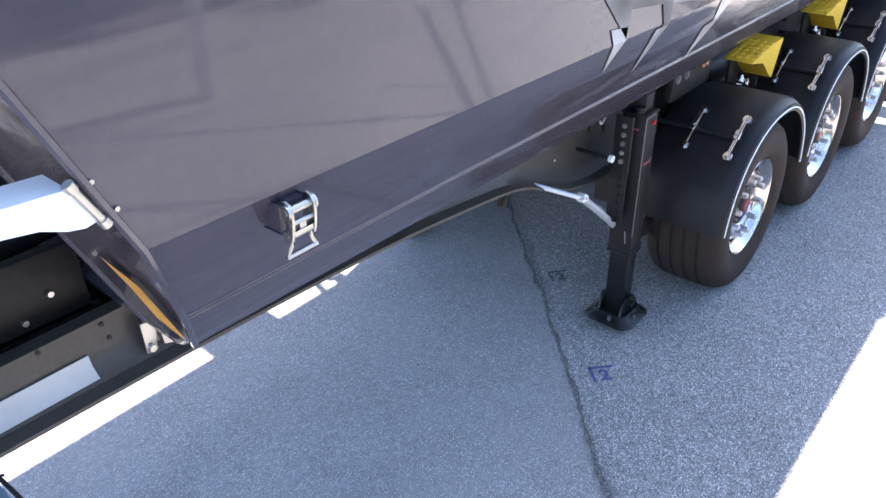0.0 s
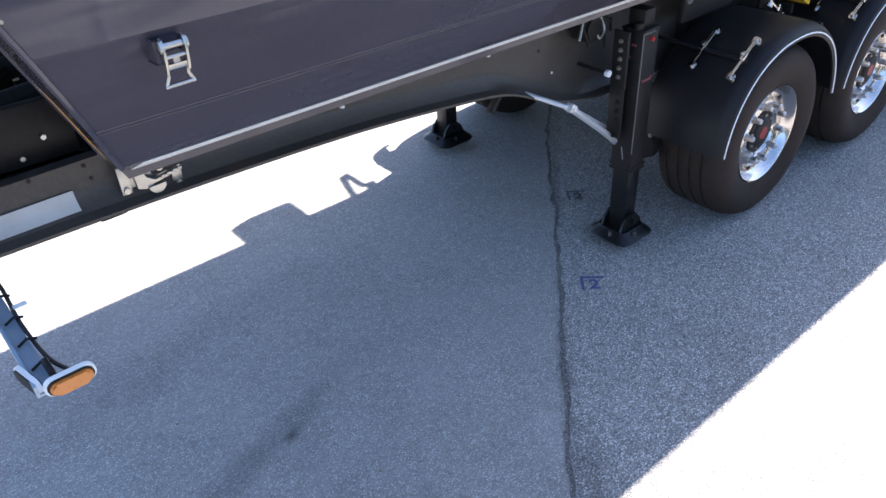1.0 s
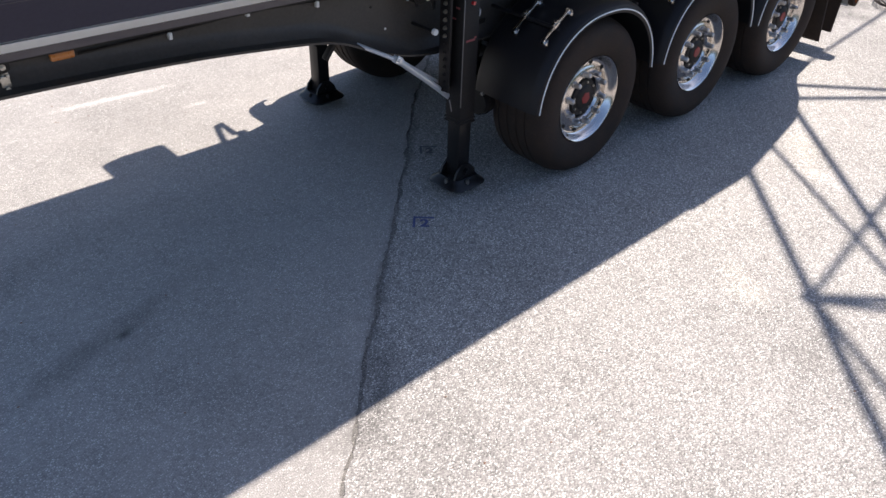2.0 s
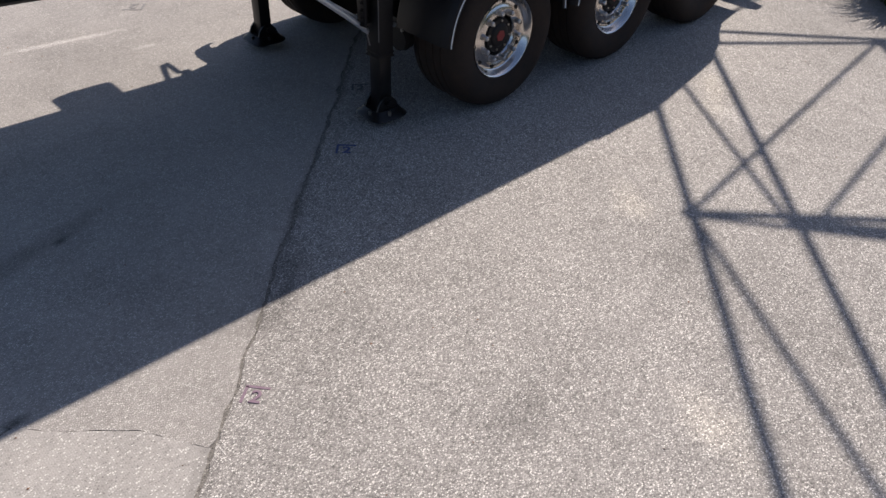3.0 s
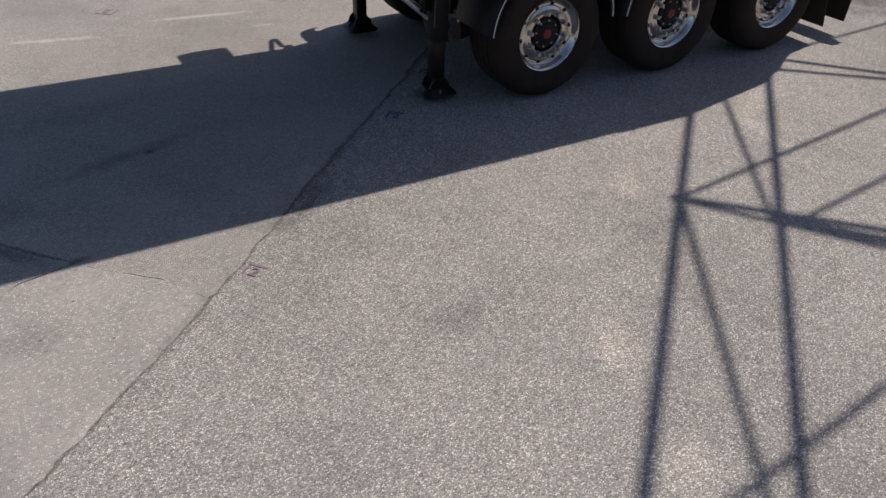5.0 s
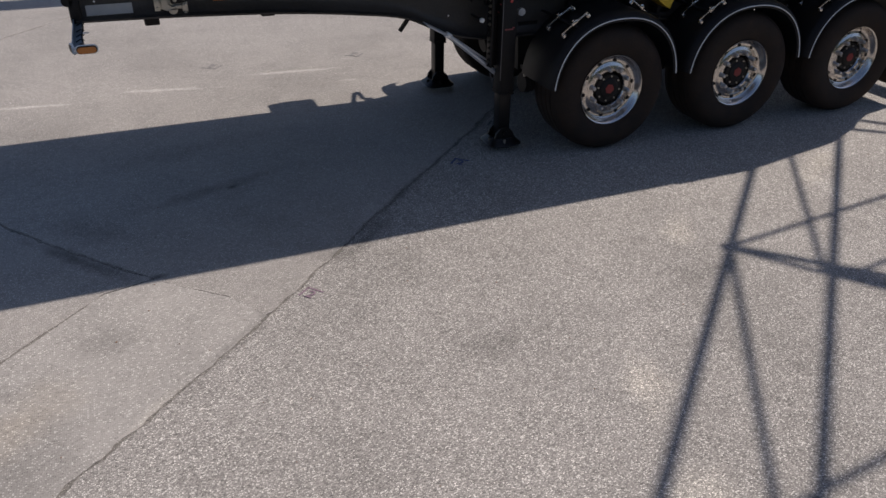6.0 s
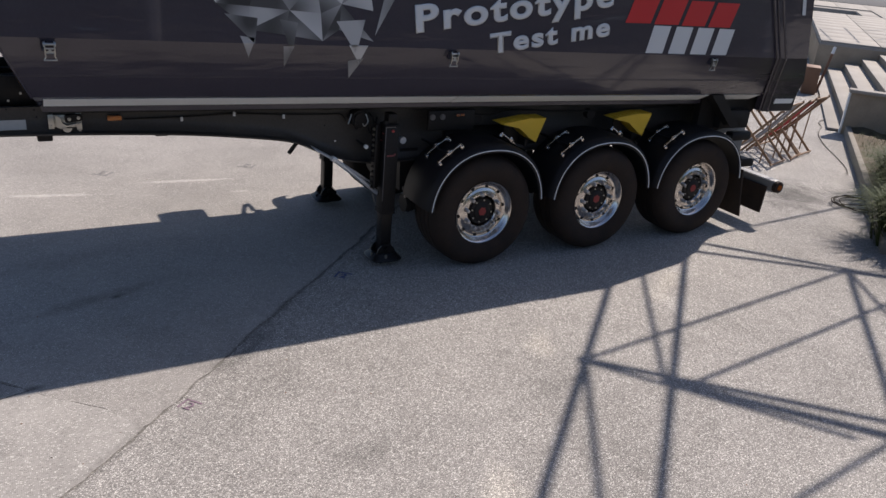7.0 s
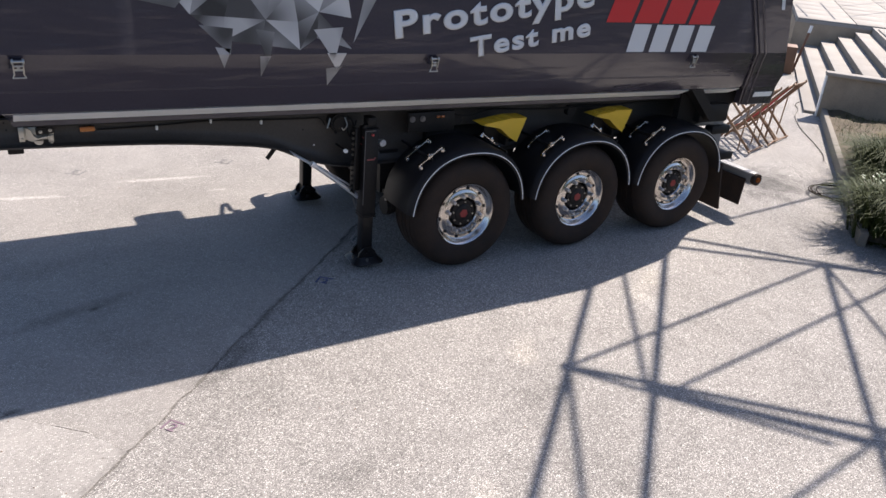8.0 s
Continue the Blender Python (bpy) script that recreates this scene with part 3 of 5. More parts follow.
# bracket over the skirt near the rear axle
bm = B()
add_prism(bm, [(2.68, 1.548), (2.85, 1.548), (3.19, 1.20), (3.06, 1.20)], 0.064, 0.18)
add_box(bm, 3.0, 3.45, 0.16, 0.5, 1.16, 1.36, 0.02)
part("tipping_hinge", tip(bm), M["black"], body)
bm = B()
add_prism(bm, [(2.75, 1.43), (3.86, 1.41), (3.84, 1.36), (3.60, 1.30), (3.50, 1.22), (3.30, 1.10), (2.75, 1.02)], 0.24, 0.32)
part("rear_bracket", bm, M["black"], trailer, "black rear bracket plate")

# seam along the side just above the skirt, and long weld above the crease
bm = B()
for d in (-0.005, 0.005):
    add_tube(bm, [(front_x(FOLD), -0.0620 - d * 0.52, FOLD + d), (3.05, -0.0620 - d * 0.52, FOLD + d)], 0.0022, 6)
part("fold_seam", tip(bm), M["body"], body)


# ratchets on the crease
def ratchet(x, z, parent, y_face=-0.183, s=-1):
    """A zinc strap ratchet that hangs from a bracket; s is the way it faces."""
    base = new("strap_ratchet")
    base.parent = parent
    base.location = (x, y_face, z + lift(x))
    base.scale = (0.66, 0.66, 0.66)
    bm = B()
    add_box(bm, -0.030, 0.030, s * -0.02, s * 0.02, 0.0, 0.045, 0.006)
    add_box(bm, -0.066, -0.046, s * -0.03, s * 0.030, -0.035, 0.045, 0.006)
    part("bracket", bm, M["body"], base)
    outline = [(-0.020, -0.045), (-0.026, 0.0), (-0.024, 0.030), (-0.014, 0.046), (0.004, 0.052), (0.022, 0.044), (0.032, 0.026), (0.032, 0.0), (0.024, -0.03), (0.020, -0.07), (0.004, -0.082), (-0.012, -0.072)]
    for d in (-0.040, 0.040):
        bm = B()
        add_prism(bm, outline, d - 0.0045, d + 0.0045)
        for v in bm.verts:
            v.co = Vector((v.co.y, s * (0.035 - v.co.x), v.co.z))
        part("side_plate", bm, M["zinc"], base)
    bm = B()
    add_rod(bm, (-0.054, s * 0.038, 0.022), (0.054, s * 0.038, 0.022), 0.013, seg=14)
    add_rod(bm, (-0.046, s * 0.045, -0.016), (0.046, s * 0.045, -0.016), 0.008)
    for d in (-0.048, 0.048):
        add_rod(bm, (d - 0.004, s * 0.038, 0.022), (d + 0.004, s * 0.038, 0.022), 0.024, seg=14)
    part("spindle", bm, M["zinc"], base)
    bm = B()
    add_box(bm, -0.034, 0.034, s * 0.040, s * 0.050, -0.058, -0.040, 0.003)
    add_box(bm, -0.012, 0.012, s * 0.042, s * 0.048, -0.040, -0.010, 0.002)
    part("pawl", bm, M["zinc"], base)
    bm = B()
    for d in (-1, 1):
        add_tube(bm, [(d * 0.040, s * 0.035, -0.055), (d * 0.037, s * 0.033, -0.088), (d * 0.052, s * 0.03, -0.122)], 0.0065, 6)
    add_rod(bm, (-0.056, s * 0.03, -0.122), (0.056, s * 0.03, -0.122), 0.008)
    part("handle", bm, M["zinc"], base, "bent zinc handle")
    return base


for x in (-3.345, -0.545, 2.30):
    ratchet(x, 1.922, body)
# winding gear on the far side, which shows by its shade
bm = B()
add_box(bm, -0.62, -0.30, 2 * MID + 0.12, 2 * MID + 0.42, 1.86, 2.06, 0.04)
part("winding_box", tip(bm), M["black"], body)
bm = B()
add_tube(bm, [(0.117, 2.26, 1.98), (0.15, 2.40, 1.97), (0.20, 2.55, 1.97), (0.235, 2.57, 1.97), (0.238, 2.47, 1.97), (0.234, 2.34, 1.97)], 0.020, 8)
add_tube(bm, [(0.268, 2.25, 1.97), (0.285, 2.36, 1.97)], 0.035, 8)
part("strap_hook", tip(bm), M["zinc"], body)

# ---- printing on the side ----
def on_side(mesh, lay=0.004):
    """Lays a flat mesh in x and z onto the trailer's side, bent at the crease."""
    bm = B()
    bm.from_mesh(mesh)
    bmesh.ops.bisect_plane(bm, geom=bm.verts[:] + bm.edges[:] + bm.faces[:], plane_co=(0, 0, CREASE), plane_no=(0, 0, 1))
    bmesh.ops.bisect_plane(bm, geom=bm.verts[:] + bm.edges[:] + bm.faces[:], plane_co=(0, 0, FOLD), plane_no=(0, 0, 1))
    for v in bm.verts:
        v.co.y = side_y(v.co.z) - lay - (0.002 if v.co.y < 0 else 0.0)
        v.co.z += lift(v.co.x)
    bm.to_mesh(mesh)
    bm.free()
    return mesh


def flat(outline, name, mat):
    bm = B()
    bm.faces.new([bm.verts.new((x, 0, z)) for x, z in outline])
    mesh = bpy.data.meshes.new(name)
    bm.to_mesh(mesh)
    bm.free()
    mesh.materials.append(mat)
    return mesh


def glyphs(mesh):
    """The word's mesh, parted into one mesh a letter."""
    bm = B()
    bm.from_mesh(mesh)
    bmesh.ops.remove_doubles(bm, verts=bm.verts, dist=1e-5)
    left, groups = set(bm.verts), []
    while left:
        todo, island = [next(iter(left))], set()
        while todo:
            v = todo.pop()
            if v in island:
                continue
            island.add(v)
            todo += [e.other_vert(v) for e in v.link_edges]
        left -= island
        groups.append((min(v.co.x for v in island), max(v.co.x for v in island), island))
    groups.sort(key=lambda g: g[0])
    letters = []
    for lo, hi, island in groups:
        if letters and lo < letters[-1][1] - 0.5 * (hi - lo):
            letters[-1] = (letters[-1][0], max(hi, letters[-1][1]), letters[-1][2] | island)
        else:
            letters.append((lo, hi, island))
    out = []
    for lo, hi, island in letters:
        one = bm.copy()
        order = {v.index for v in island} if bm.verts.index_update() is None else set()
        one.verts.ensure_lookup_table()
        bmesh.ops.delete(one, geom=[v for v in one.verts if v.index not in order], context="VERTS")
        m = bpy.data.meshes.new("letter")
        one.to_mesh(m)
        one.free()
        out.append(m)
    bm.free()
    return out


for text, size, w, x0, x1, z, turn in (("Prototype", 0.268, 0.011, -0.89, 0.97, 2.10, 7.6), ("Test me", 0.21, 0.0095, -0.22, 0.975, 1.945, 7.6)):
    mesh = lettering(text, size, w, M["print_white"], "lettering")
    xs = [v.co.x for v in mesh.vertices]
    wide = (x1 - x0) / math.cos(radians(turn)) / (max(xs) - min(xs))
    mesh.transform(pose(x0, -0.198, z, 0, -turn, 0) @ Matrix.Diagonal((wide, 1, 1, 1)) @ Matrix.Translation((-min(xs), 0, 0)))
    for k, glyph in enumerate(glyphs(mesh)):
        glyph.materials.append(M["print_white"])
        part("letter", glyph, None, body, "light grey letter of the words: " + text if k == 0 else "")
# two rows of slanted bars stand for the maker's sign
for k in range(4):
    x = 1.13 + 0.335 * k
    part("sign_bar", on_side(flat([(x, 2.235), (x + 0.29, 2.24), (x + 0.36, 2.46), (x + 0.07, 2.455)], "sign_bar", M["print_red"])), None, body, "red slanted bar")
for k in range(4):
    x = 1.42 + 0.275 * k
    part("sign_bar", on_side(flat([(x, 1.985), (x + 0.205, 1.985), (x + 0.255, 2.225), (x + 0.05, 2.225)], "sign_bar", M["print_white"])), None, body, "light grey slanted bar")
for outline in ([(3.06, 2.60), (3.36, 2.60), (3.36, 2.655), (3.06, 2.655)], [(3.31, 2.60), (3.36, 2.60), (3.44, 2.33), (3.39, 2.33)]):
    mesh = flat(outline, "mark", M["print_white"])
    for v in mesh.vertices:
        v.co.y = -0.215
    part("mark", mesh, None, rear_frame, "light grey angular mark")

# a field of grey triangular facets
rng = random.Random(12)
COLS, ROWS = 7, 5
knots = [[(-2.52 + 0.215 * c + rng.uniform(-0.06, 0.06), 1.86 + 0.185 * r + rng.uniform(-0.045, 0.045)) for c in range(COLS)] for r in range(ROWS)]
for r in range(ROWS - 1):
    for c in range(COLS - 1):
        a, b, d, e = knots[r][c], knots[r][c + 1], knots[r + 1][c + 1], knots[r + 1][c]
        for outline in ([a, b, d], [a, d, e]) if (r + c) % 2 else ([a, b, e], [b, d, e]):
            x, z = sum(p[0] for p in outline) / 3, sum(p[1] for p in outline) / 3
            if ((x + 1.80) / 0.60) ** 2 + ((z - 2.36) / 0.33) ** 2 < 1.0:
                tone = rng.choice((1, 2, 2, 3, 3))
                part("facet", on_side(flat(outline, "facet", GREYS[tone]), 0.003), None, body, "grey printed facet")

# loose shards that trail off below the field
SHARDS = [((-2.30, 2.16), (-2.08, 2.14), (-2.10, 1.97)), ((-2.20, 2.02), (-2.10, 2.01), (-2.13, 1.87)), ((-1.93, 2.14), (-1.80, 2.12), (-1.84, 1.90)), ((-1.90, 1.96), (-1.82, 1.96), (-1.87, 1.80)),
          ((-1.52, 2.14), (-1.30, 2.16), (-1.36, 1.92)), ((-1.42, 1.98), (-1.27, 1.98), (-1.31, 1.84)), ((-1.40, 1.86), (-1.28, 1.88), (-1.36, 1.72)), ((-2.70, 2.31), (-2.36, 2.36), (-2.44, 2.26)), ((-1.14, 2.40), (-1.05, 2.36), (-1.22, 2.05))]
for k, outline in enumerate(SHARDS):
    part("shard", on_side(flat(list(outline), "shard", GREYS[(2, 3, 1, 3, 2, 3, 1, 2, 2)[k]]), 0.0035), None, body, "grey printed shard")

# ---- chassis ----
def rail(y_web, s):
    """One long beam: a deep web, rounded at the foot, with flanges turned to the outside."""
    bm = B()
    under = arc_points([(-3.87, 0, 1.261), (-3.2, 0, 1.246), (-2.5, 0, 1.212), (-2.0, 0, 1.164), (-1.6, 0, 1.104), (-1.33, 0, 0.99), (-1.05, 0, 0.905), (-0.7, 0, 0.88), (0.5, 0, 0.90), (3.3, 0, 0.93)], 6)
    rows = []
    for p in under:
        lo, hi = p.z + 0.012, 1.44
        sec = [(0.0, hi), (0.0, lo + 0.09), (-0.012, lo + 0.05), (-0.045, lo + 0.012), (-0.085, lo), (-0.085, lo - 0.012), (0.05, lo - 0.012), (0.05, hi)]
        rows.append([bm.verts.new((p.x, y_web + s * dy, z)) for dy, z in sec])
    n = len(rows[0])
    for a, b in zip(rows, rows[1:]):
        for k in range(n):
            bm.faces.new((a[k], a[(k + 1) % n], b[(k + 1) % n], b[k]))
    bm.faces.new(rows[0])
    bm.faces.new(rows[-1][::-1])
    return bm


near_rail = part("chassis_rail", rail(0.57, 1), M["chassis"], trailer, "dark grey chassis rail with a swept underside")
part("chassis_rail", rail(2 * MID - 0.57, -1), M["chassis"], trailer)
for x in (-3.4, -2.6, -1.8, -0.95, 0.65, 1.95, 3.2):
    bm = B()
    z0 = 1.12 if x < -1.5 else 0.95
    add_box(bm, x - 0.05, x + 0.05, 0.6, 2 * MID - 0.6, z0 + 0.06, 1.36, 0.01)
    part("cross_member", bm, M["black"], trailer)
bm = B()
add_box(bm, -3.90, -3.83, 0.50, 2 * MID - 0.50, 1.25, 1.42, 0.012)
part("front_beam", bm, M["black"], trailer)
for y in (0.57, 2 * MID - 0.65):
    bm = B()
    add_prism(bm, [(-3.893, 1.40), (-3.818, 1.40), (-3.818, 1.45), (-3.784, 1.632), (-3.848, 1.66)], y, y + 0.08)
    part("end_plate", bm, M["blue_dark"], trailer, "dark blue-grey end plate")
for y, z, r in ((0.76, 1.53, 0.045), (0.90, 1.585, 0.04), (1.3, 1.56, 0.045)):
    bm = B()
    add_rod(bm, (-3.83, y, z - 0.03), (-3.36, y, z), r, seg=16)
    part("cradle_tube", bm, M["black"], trailer)
bm = B()
add_box(bm, -3.86, -2.6, 0.59, 2 * MID - 0.59, 1.375, 1.395, 0.004)
part("cover_plate", bm, M["black"], trailer)
bm = B()
add_box(bm, -3.86, -3.40, 0.66, 2 * MID - 0.66, 1.33, 1.38)
for y in (0.66, 2 * MID - 0.70):
    add_box(bm, -3.86, -3.42, y, y + 0.04, 1.36, 1.58, 0.008)
add_tube(bm, arc_points([(-3.80, 0.7, 1.52), (-3.7, 0.95, 1.56), (-3.55, 1.1, 1.54), (-3.45, 1.3, 1.5)]), 0.02)
add_rod(bm, (-3.75, 0.72, 1.46), (-3.62, 0.72, 1.46), 0.03)
add_rod(bm, (-3.62, 0.76, 1.42), (-3.50, 0.80, 1.42), 0.025)
part("cylinder_cradle", tip(bm), M["black"], trailer)
for x, z in ((-3.72, 0.5), (-3.60, 0.47), (-3.66, 0.42), (-3.52, 0.52)):
    bm = B()
    add_rod(bm, (x, 0.69, 1.0 + z), (x, 0.648, 1.0 + z), 0.009, seg=6)
    part("bolt", bm, M["nut"] if x > -3.63 else M["black"], trailer)
# hydraulic cylinder with its hose
bm = B()
add_rod(bm, (-3.69, MID, 1.49), (-4.118, MID, 2.95), 0.095, seg=28)
add_rod(bm, (-3.688, MID, 1.485), (-3.70, MID, 1.53), 0.11, seg=28)
cylinder = part("tipping_cylinder", bm, M["black"], trailer, "black hydraulic tipping cylinder")
bm = B()
add_tube(bm, arc_points([(-3.79, MID, 1.645), (-3.845, MID, 1.621), (-3.935, MID, 1.588), (-4.064, MID, 1.573), (-4.157, MID, 1.616), (-4.21, MID, 1.666), (-4.30, MID, 1.82), (-4.36, MID, 2.1)]), 0.019, 10)
part("hydraulic_hose", bm, M["rubber"], cylinder)
bm = B()
add_rod(bm, (-3.83, MID, 1.628), (-3.92, MID, 1.594), 0.022, seg=10)
part("hose_fitting", bm, M["galv"], cylinder)
# white brackets and tubes of the front catwalk
bm = B()
add_prism(bm, [(-3.692, 2.110), (-3.722, 2.172), (-3.813, 2.178), (-4.55, 2.20), (-4.55, 2.13), (-3.825, 2.137), (-3.775, 2.128), (-3.74, 2.112), (-3.714, 2.106)], -0.192, -0.115)
arm = part("catwalk_bracket", bm, M["white"], trailer, "white-painted catwalk bracket on the front corner")
bm = B()
add_rod(bm, (-3.722, -0.196, 2.178), (-3.684, -0.196, 2.100), 0.007)
add_rod(bm, (-3.724, -0.196, 2.182), (-3.718, -0.196, 2.170), 0.0095)
add_rod(bm, (-3.690, -0.196, 2.112), (-3.684, -0.196, 2.100), 0.0095)
for x, z in ((-3.690, 2.172), (-3.664, 2.118)):
    add_rod(bm, (x, -0.197, z), (x, -0.15, z), 0.0045, seg=6)
    add_rod(bm, (x, -0.188, z), (x, -0.15, z), 0.007, seg=12)
part("hinge", bm, M["zinc"], arm)
for x, y, z0, r in ((-4.325, 0.30, 1.575, 0.040), (-4.255, 0.36, 1.655, 0.032)):
    bm = B()
    add_rod(bm, (x, y, z0), (x + 0.06, y, 2.62), r, seg=18)
    post = part("catwalk_tube", bm, M["white"], trailer, "white-painted tube with a dark end")
    bm = B()
    add_rod(bm, (x, y, z0 - 0.014), (x, y, z0 + 0.004), r + 0.001, seg=18)
    part("end_cap", bm, M["black"], post)
bm = B()
add_box(bm, -4.56, -4.50, -0.19, 1.9, 2.13, 2.21, 0.01)
add_box(bm, -4.56, -3.755, -0.20, -0.12, 2.405, 2.47, 0.01)
add_box(bm, -4.56, -4.50, -0.19, -0.12, 2.2, 2.47, 0.01)
add_box(bm, -4.5, -4.0, 0.2, 0.5, 2.60, 2.64, 0.01)
add_box(bm, -4.52, -4.29, 0.27, 0.33, 2.15, 2.20)
add_box(bm, -4.52, -4.23, 0.34, 0.38, 2.15, 2.20)
part("catwalk_beam", bm, M["white"], trailer)

# chassis fittings
bm = B()
add_prism(bm, [(0.566, 1.352), (0.557, 1.318), (0.530, 1.291), (0.526, 1.294), (0.552, 1.321), (0.561, 1.354)], -3.80, -3.51, axis="x")
part("reflective_strip", bm, M["tape_worn"], near_rail)
for x, z in ((-3.80, 1.44), (-3.74, 1.375), (-3.62, 1.43), (-3.45, 1.42), (-3.44, 1.37), (-3.42, 1.33), (-1.45, 1.12), (-1.30, 1.22), (-1.2, 1.08)):
    bm = B()
    add_rod(bm, (x, 0.566, z), (x, 0.58, z), 0.007, seg=8)
    part("rivet", bm, M["galv"] if x in (-3.74, -1.2) else M["black"], near_rail)
bm = B()
add_box(bm, -3.372, -3.338, 0.518, 0.524, 1.292, 1.395, 0.002)
add_box(bm, -3.342, -3.336, 0.518, 0.565, 1.292, 1.395, 0.002)
add_rod(bm, (-3.356, 0.518, 1.308), (-3.356, 0.508, 1.308), 0.011, seg=12)
add_box(bm, -3.192, -3.156, 0.530, 0.536, 1.250, 1.400, 0.002)
add_rod(bm, (-3.174, 0.530, 1.265), (-3.174, 0.520, 1.265), 0.011, seg=12)
add_box(bm, -3.345, -3.18, 0.545, 0.560, 1.275, 1.385, 0.003)
lock = part("body_stop", bm, M["zinc"], near_rail, "galvanised body stop with a black pad")
bm = B()
add_prism(bm, [(-3.325, 1.39), (-3.296, 1.372), (-3.282, 1.33), (-3.255, 1.312), (-3.165, 1.325), (-3.165, 1.317), (-3.26, 1.300), (-3.292, 1.290), (-3.318, 1.300)], 0.515, 0.535)
part("bent_strap", bm, M["zinc"], lock)
bm = B()
add_prism(bm, [(-3.255 + 0.030 * math.cos(a), 1.296 + 0.030 * math.sin(a)) for a in [radians(180 + 15 * k) for k in range(13)]], 0.505, 0.53)
part("roller", bm, M["zinc"], lock)
bm = B()
add_prism(bm, [(-3.265, 1.345), (-3.258, 1.335), (-3.165, 1.345), (-3.150, 1.356), (-3.150, 1.385), (-3.165, 1.395), (-3.255, 1.387), (-3.265, 1.375)], 0.50, 0.545)
part("rubber_pad", bm, M["black"], lock)
for x, z in ((-3.238, 1.362), (-3.178, 1.370)):
    bm = B()
    add_rod(bm, (x, 0.50, z), (x, 0.492, z), 0.012, seg=12)
    add_rod(bm, (x, 0.492, z), (x, 0.482, z), 0.007, seg=6)
    part("bolt", bm, M["zinc"], lock)
for k in range(4):
    bm = B()
    x = -3.235 + 0.021 * k
    add_box(bm, x, x + 0.013, 0.505, 0.515, 1.312 + 0.003 * k, 1.325 + 0.003 * k, 0.002)
    part("tooth", bm, M["zinc"], lock)
bm = B()
add_box(bm, -2.985, -2.885, 0.530, 0.565, 1.330, 1.368, 0.010)
part("marker_lamp", bm, M["amber_bright"], near_rail, "amber side marker lamp")
bm = B()
add_box(bm, -0.165, -0.128, 0.318, 0.33, 1.312, 1.336, 0.005)
add_box(bm, -0.120, -0.083, 0.318, 0.33, 1.312, 1.336, 0.005)
part("marker_lamp", bm, M["amber"], near_rail, "amber side marker lamp")
bm = B()
add_tube(bm, arc_points([(-2.87, 0.555, 1.335), (-2.46, 0.555, 1.338), (-2.05, 0.555, 1.348), (-1.66, 0.555, 1.328), (-1.30, 0.555, 1.318), (-1.16, 0.555, 1.312), (-1.12, 0.53, 1.26)]), 0.006)
part("cable", bm, M["black"], near_rail)
for x, z in ((-2.46, 1.328), (-2.06, 1.352), (-1.66, 1.318)):
    bm = B()
    add_box(bm, x - 0.008, x + 0.008, 0.535, 0.562, z - 0.02, z + 0.012, 0.003)
    part("cable_clip", bm, M["white"], near_rail)
bm = B()
add_rod(bm, (-1.02, 0.57, 1.285), (-1.02, 0.47, 1.285), 0.075, seg=24)
add_rod(bm, (-1.02, 0.47, 1.285), (-1.02, 0.455, 1.285), 0.055, seg=24)
part("junction_box", bm, M["black"], near_rail)
bm = B()
for k, (x, z) in enumerate(((-1.10, 1.20), (-0.97, 1.16), (-0.93, 1.24))):
    add_tube(bm, arc_points([(x, 0.50, 1.33), (x + 0.02, 0.46, z + 0.06), (x + 0.05, 0.47, z), (x + 0.08, 0.5, z + 0.05)]), 0.007)
part("air_line", bm, M["black"], near_rail)
bm = B()
add_tube(bm, arc_points([(-0.97, 0.47, 1.33), (-0.955, 0.45, 1.27), (-0.985, 0.45, 1.23), (-1.0, 0.46, 1.25)]), 0.006)
part("steel_pipe", bm, M["zinc"], near_rail)
bm = B()
add_tube(bm, [(-1.10, 0.47, 1.33), (-1.13, 0.46, 1.25)], 0.007)
part("steel_pipe", bm, M["zinc"], near_rail)
bm = B()
add_rod(bm, (-0.996, 0.385, 1.07), (-0.996, 0.365, 1.07), 0.018, seg=16)
knob_rod = B()
add_rod(knob_rod, (-0.996, 0.57, 1.07), (-0.996, 0.38, 1.07), 0.010)
part("knob_rod", knob_rod, M["black"], near_rail)
part("grease_knob", bm, M["white"], near_rail, "white round knob")
bm = B()
add_box(bm, -0.012, 0.012, -0.02, 0.02, -0.16, 0.0, 0.004, pose(-1.50, 0.60, 1.11, 0, 38, 0))
part("locking_lever", bm, M["black"], near_rail)

# arm with the front side lamp
bm = B()
add_prism(bm, [(-3.890, 1.25), (-3.840, 1.25), (-3.840, 1.258), (-3.882, 1.258), (-3.882, 1.285), (-3.890, 1.285)], -0.22, 0.60)
lamp_arm = part("lamp_arm", bm, M["blue_steel"], trailer, "blue-grey steel arm with a tied cable")
bm = B()
add_tube(bm, arc_points([(-3.838, 0.5, 1.265), (-3.830, 0.3, 1.27), (-3.836, 0.1, 1.265), (-3.826, -0.1, 1.268), (-3.80, -0.2, 1.275)]), 0.006)
for y in (0.42, 0.25, 0.12, 0.0, -0.12):
    add_tube(bm, [(-3.87, y, 1.262), (-3.845, y, 1.275), (-3.822, y - 0.01, 1.272)], 0.004)
part("cable", bm, M["black"], lamp_arm)
def add_capsule(bm, x0, x1, z0, z1, y0, y1):
    """A flat plate with half-round ends, facing -y."""
    r = (z1 - z0) / 2
    outline = [(x1 - r + r * math.cos(a), z0 + r + r * math.sin(a)) for a in [radians(-90 + 18 * k) for k in range(11)]]
    outline += [(x0 + r - r * math.cos(a), z0 + r - r * math.sin(a)) for a in [radians(-90 + 18 * k) for k in range(11)]]
    return add_prism(bm, outline, y0, y1)


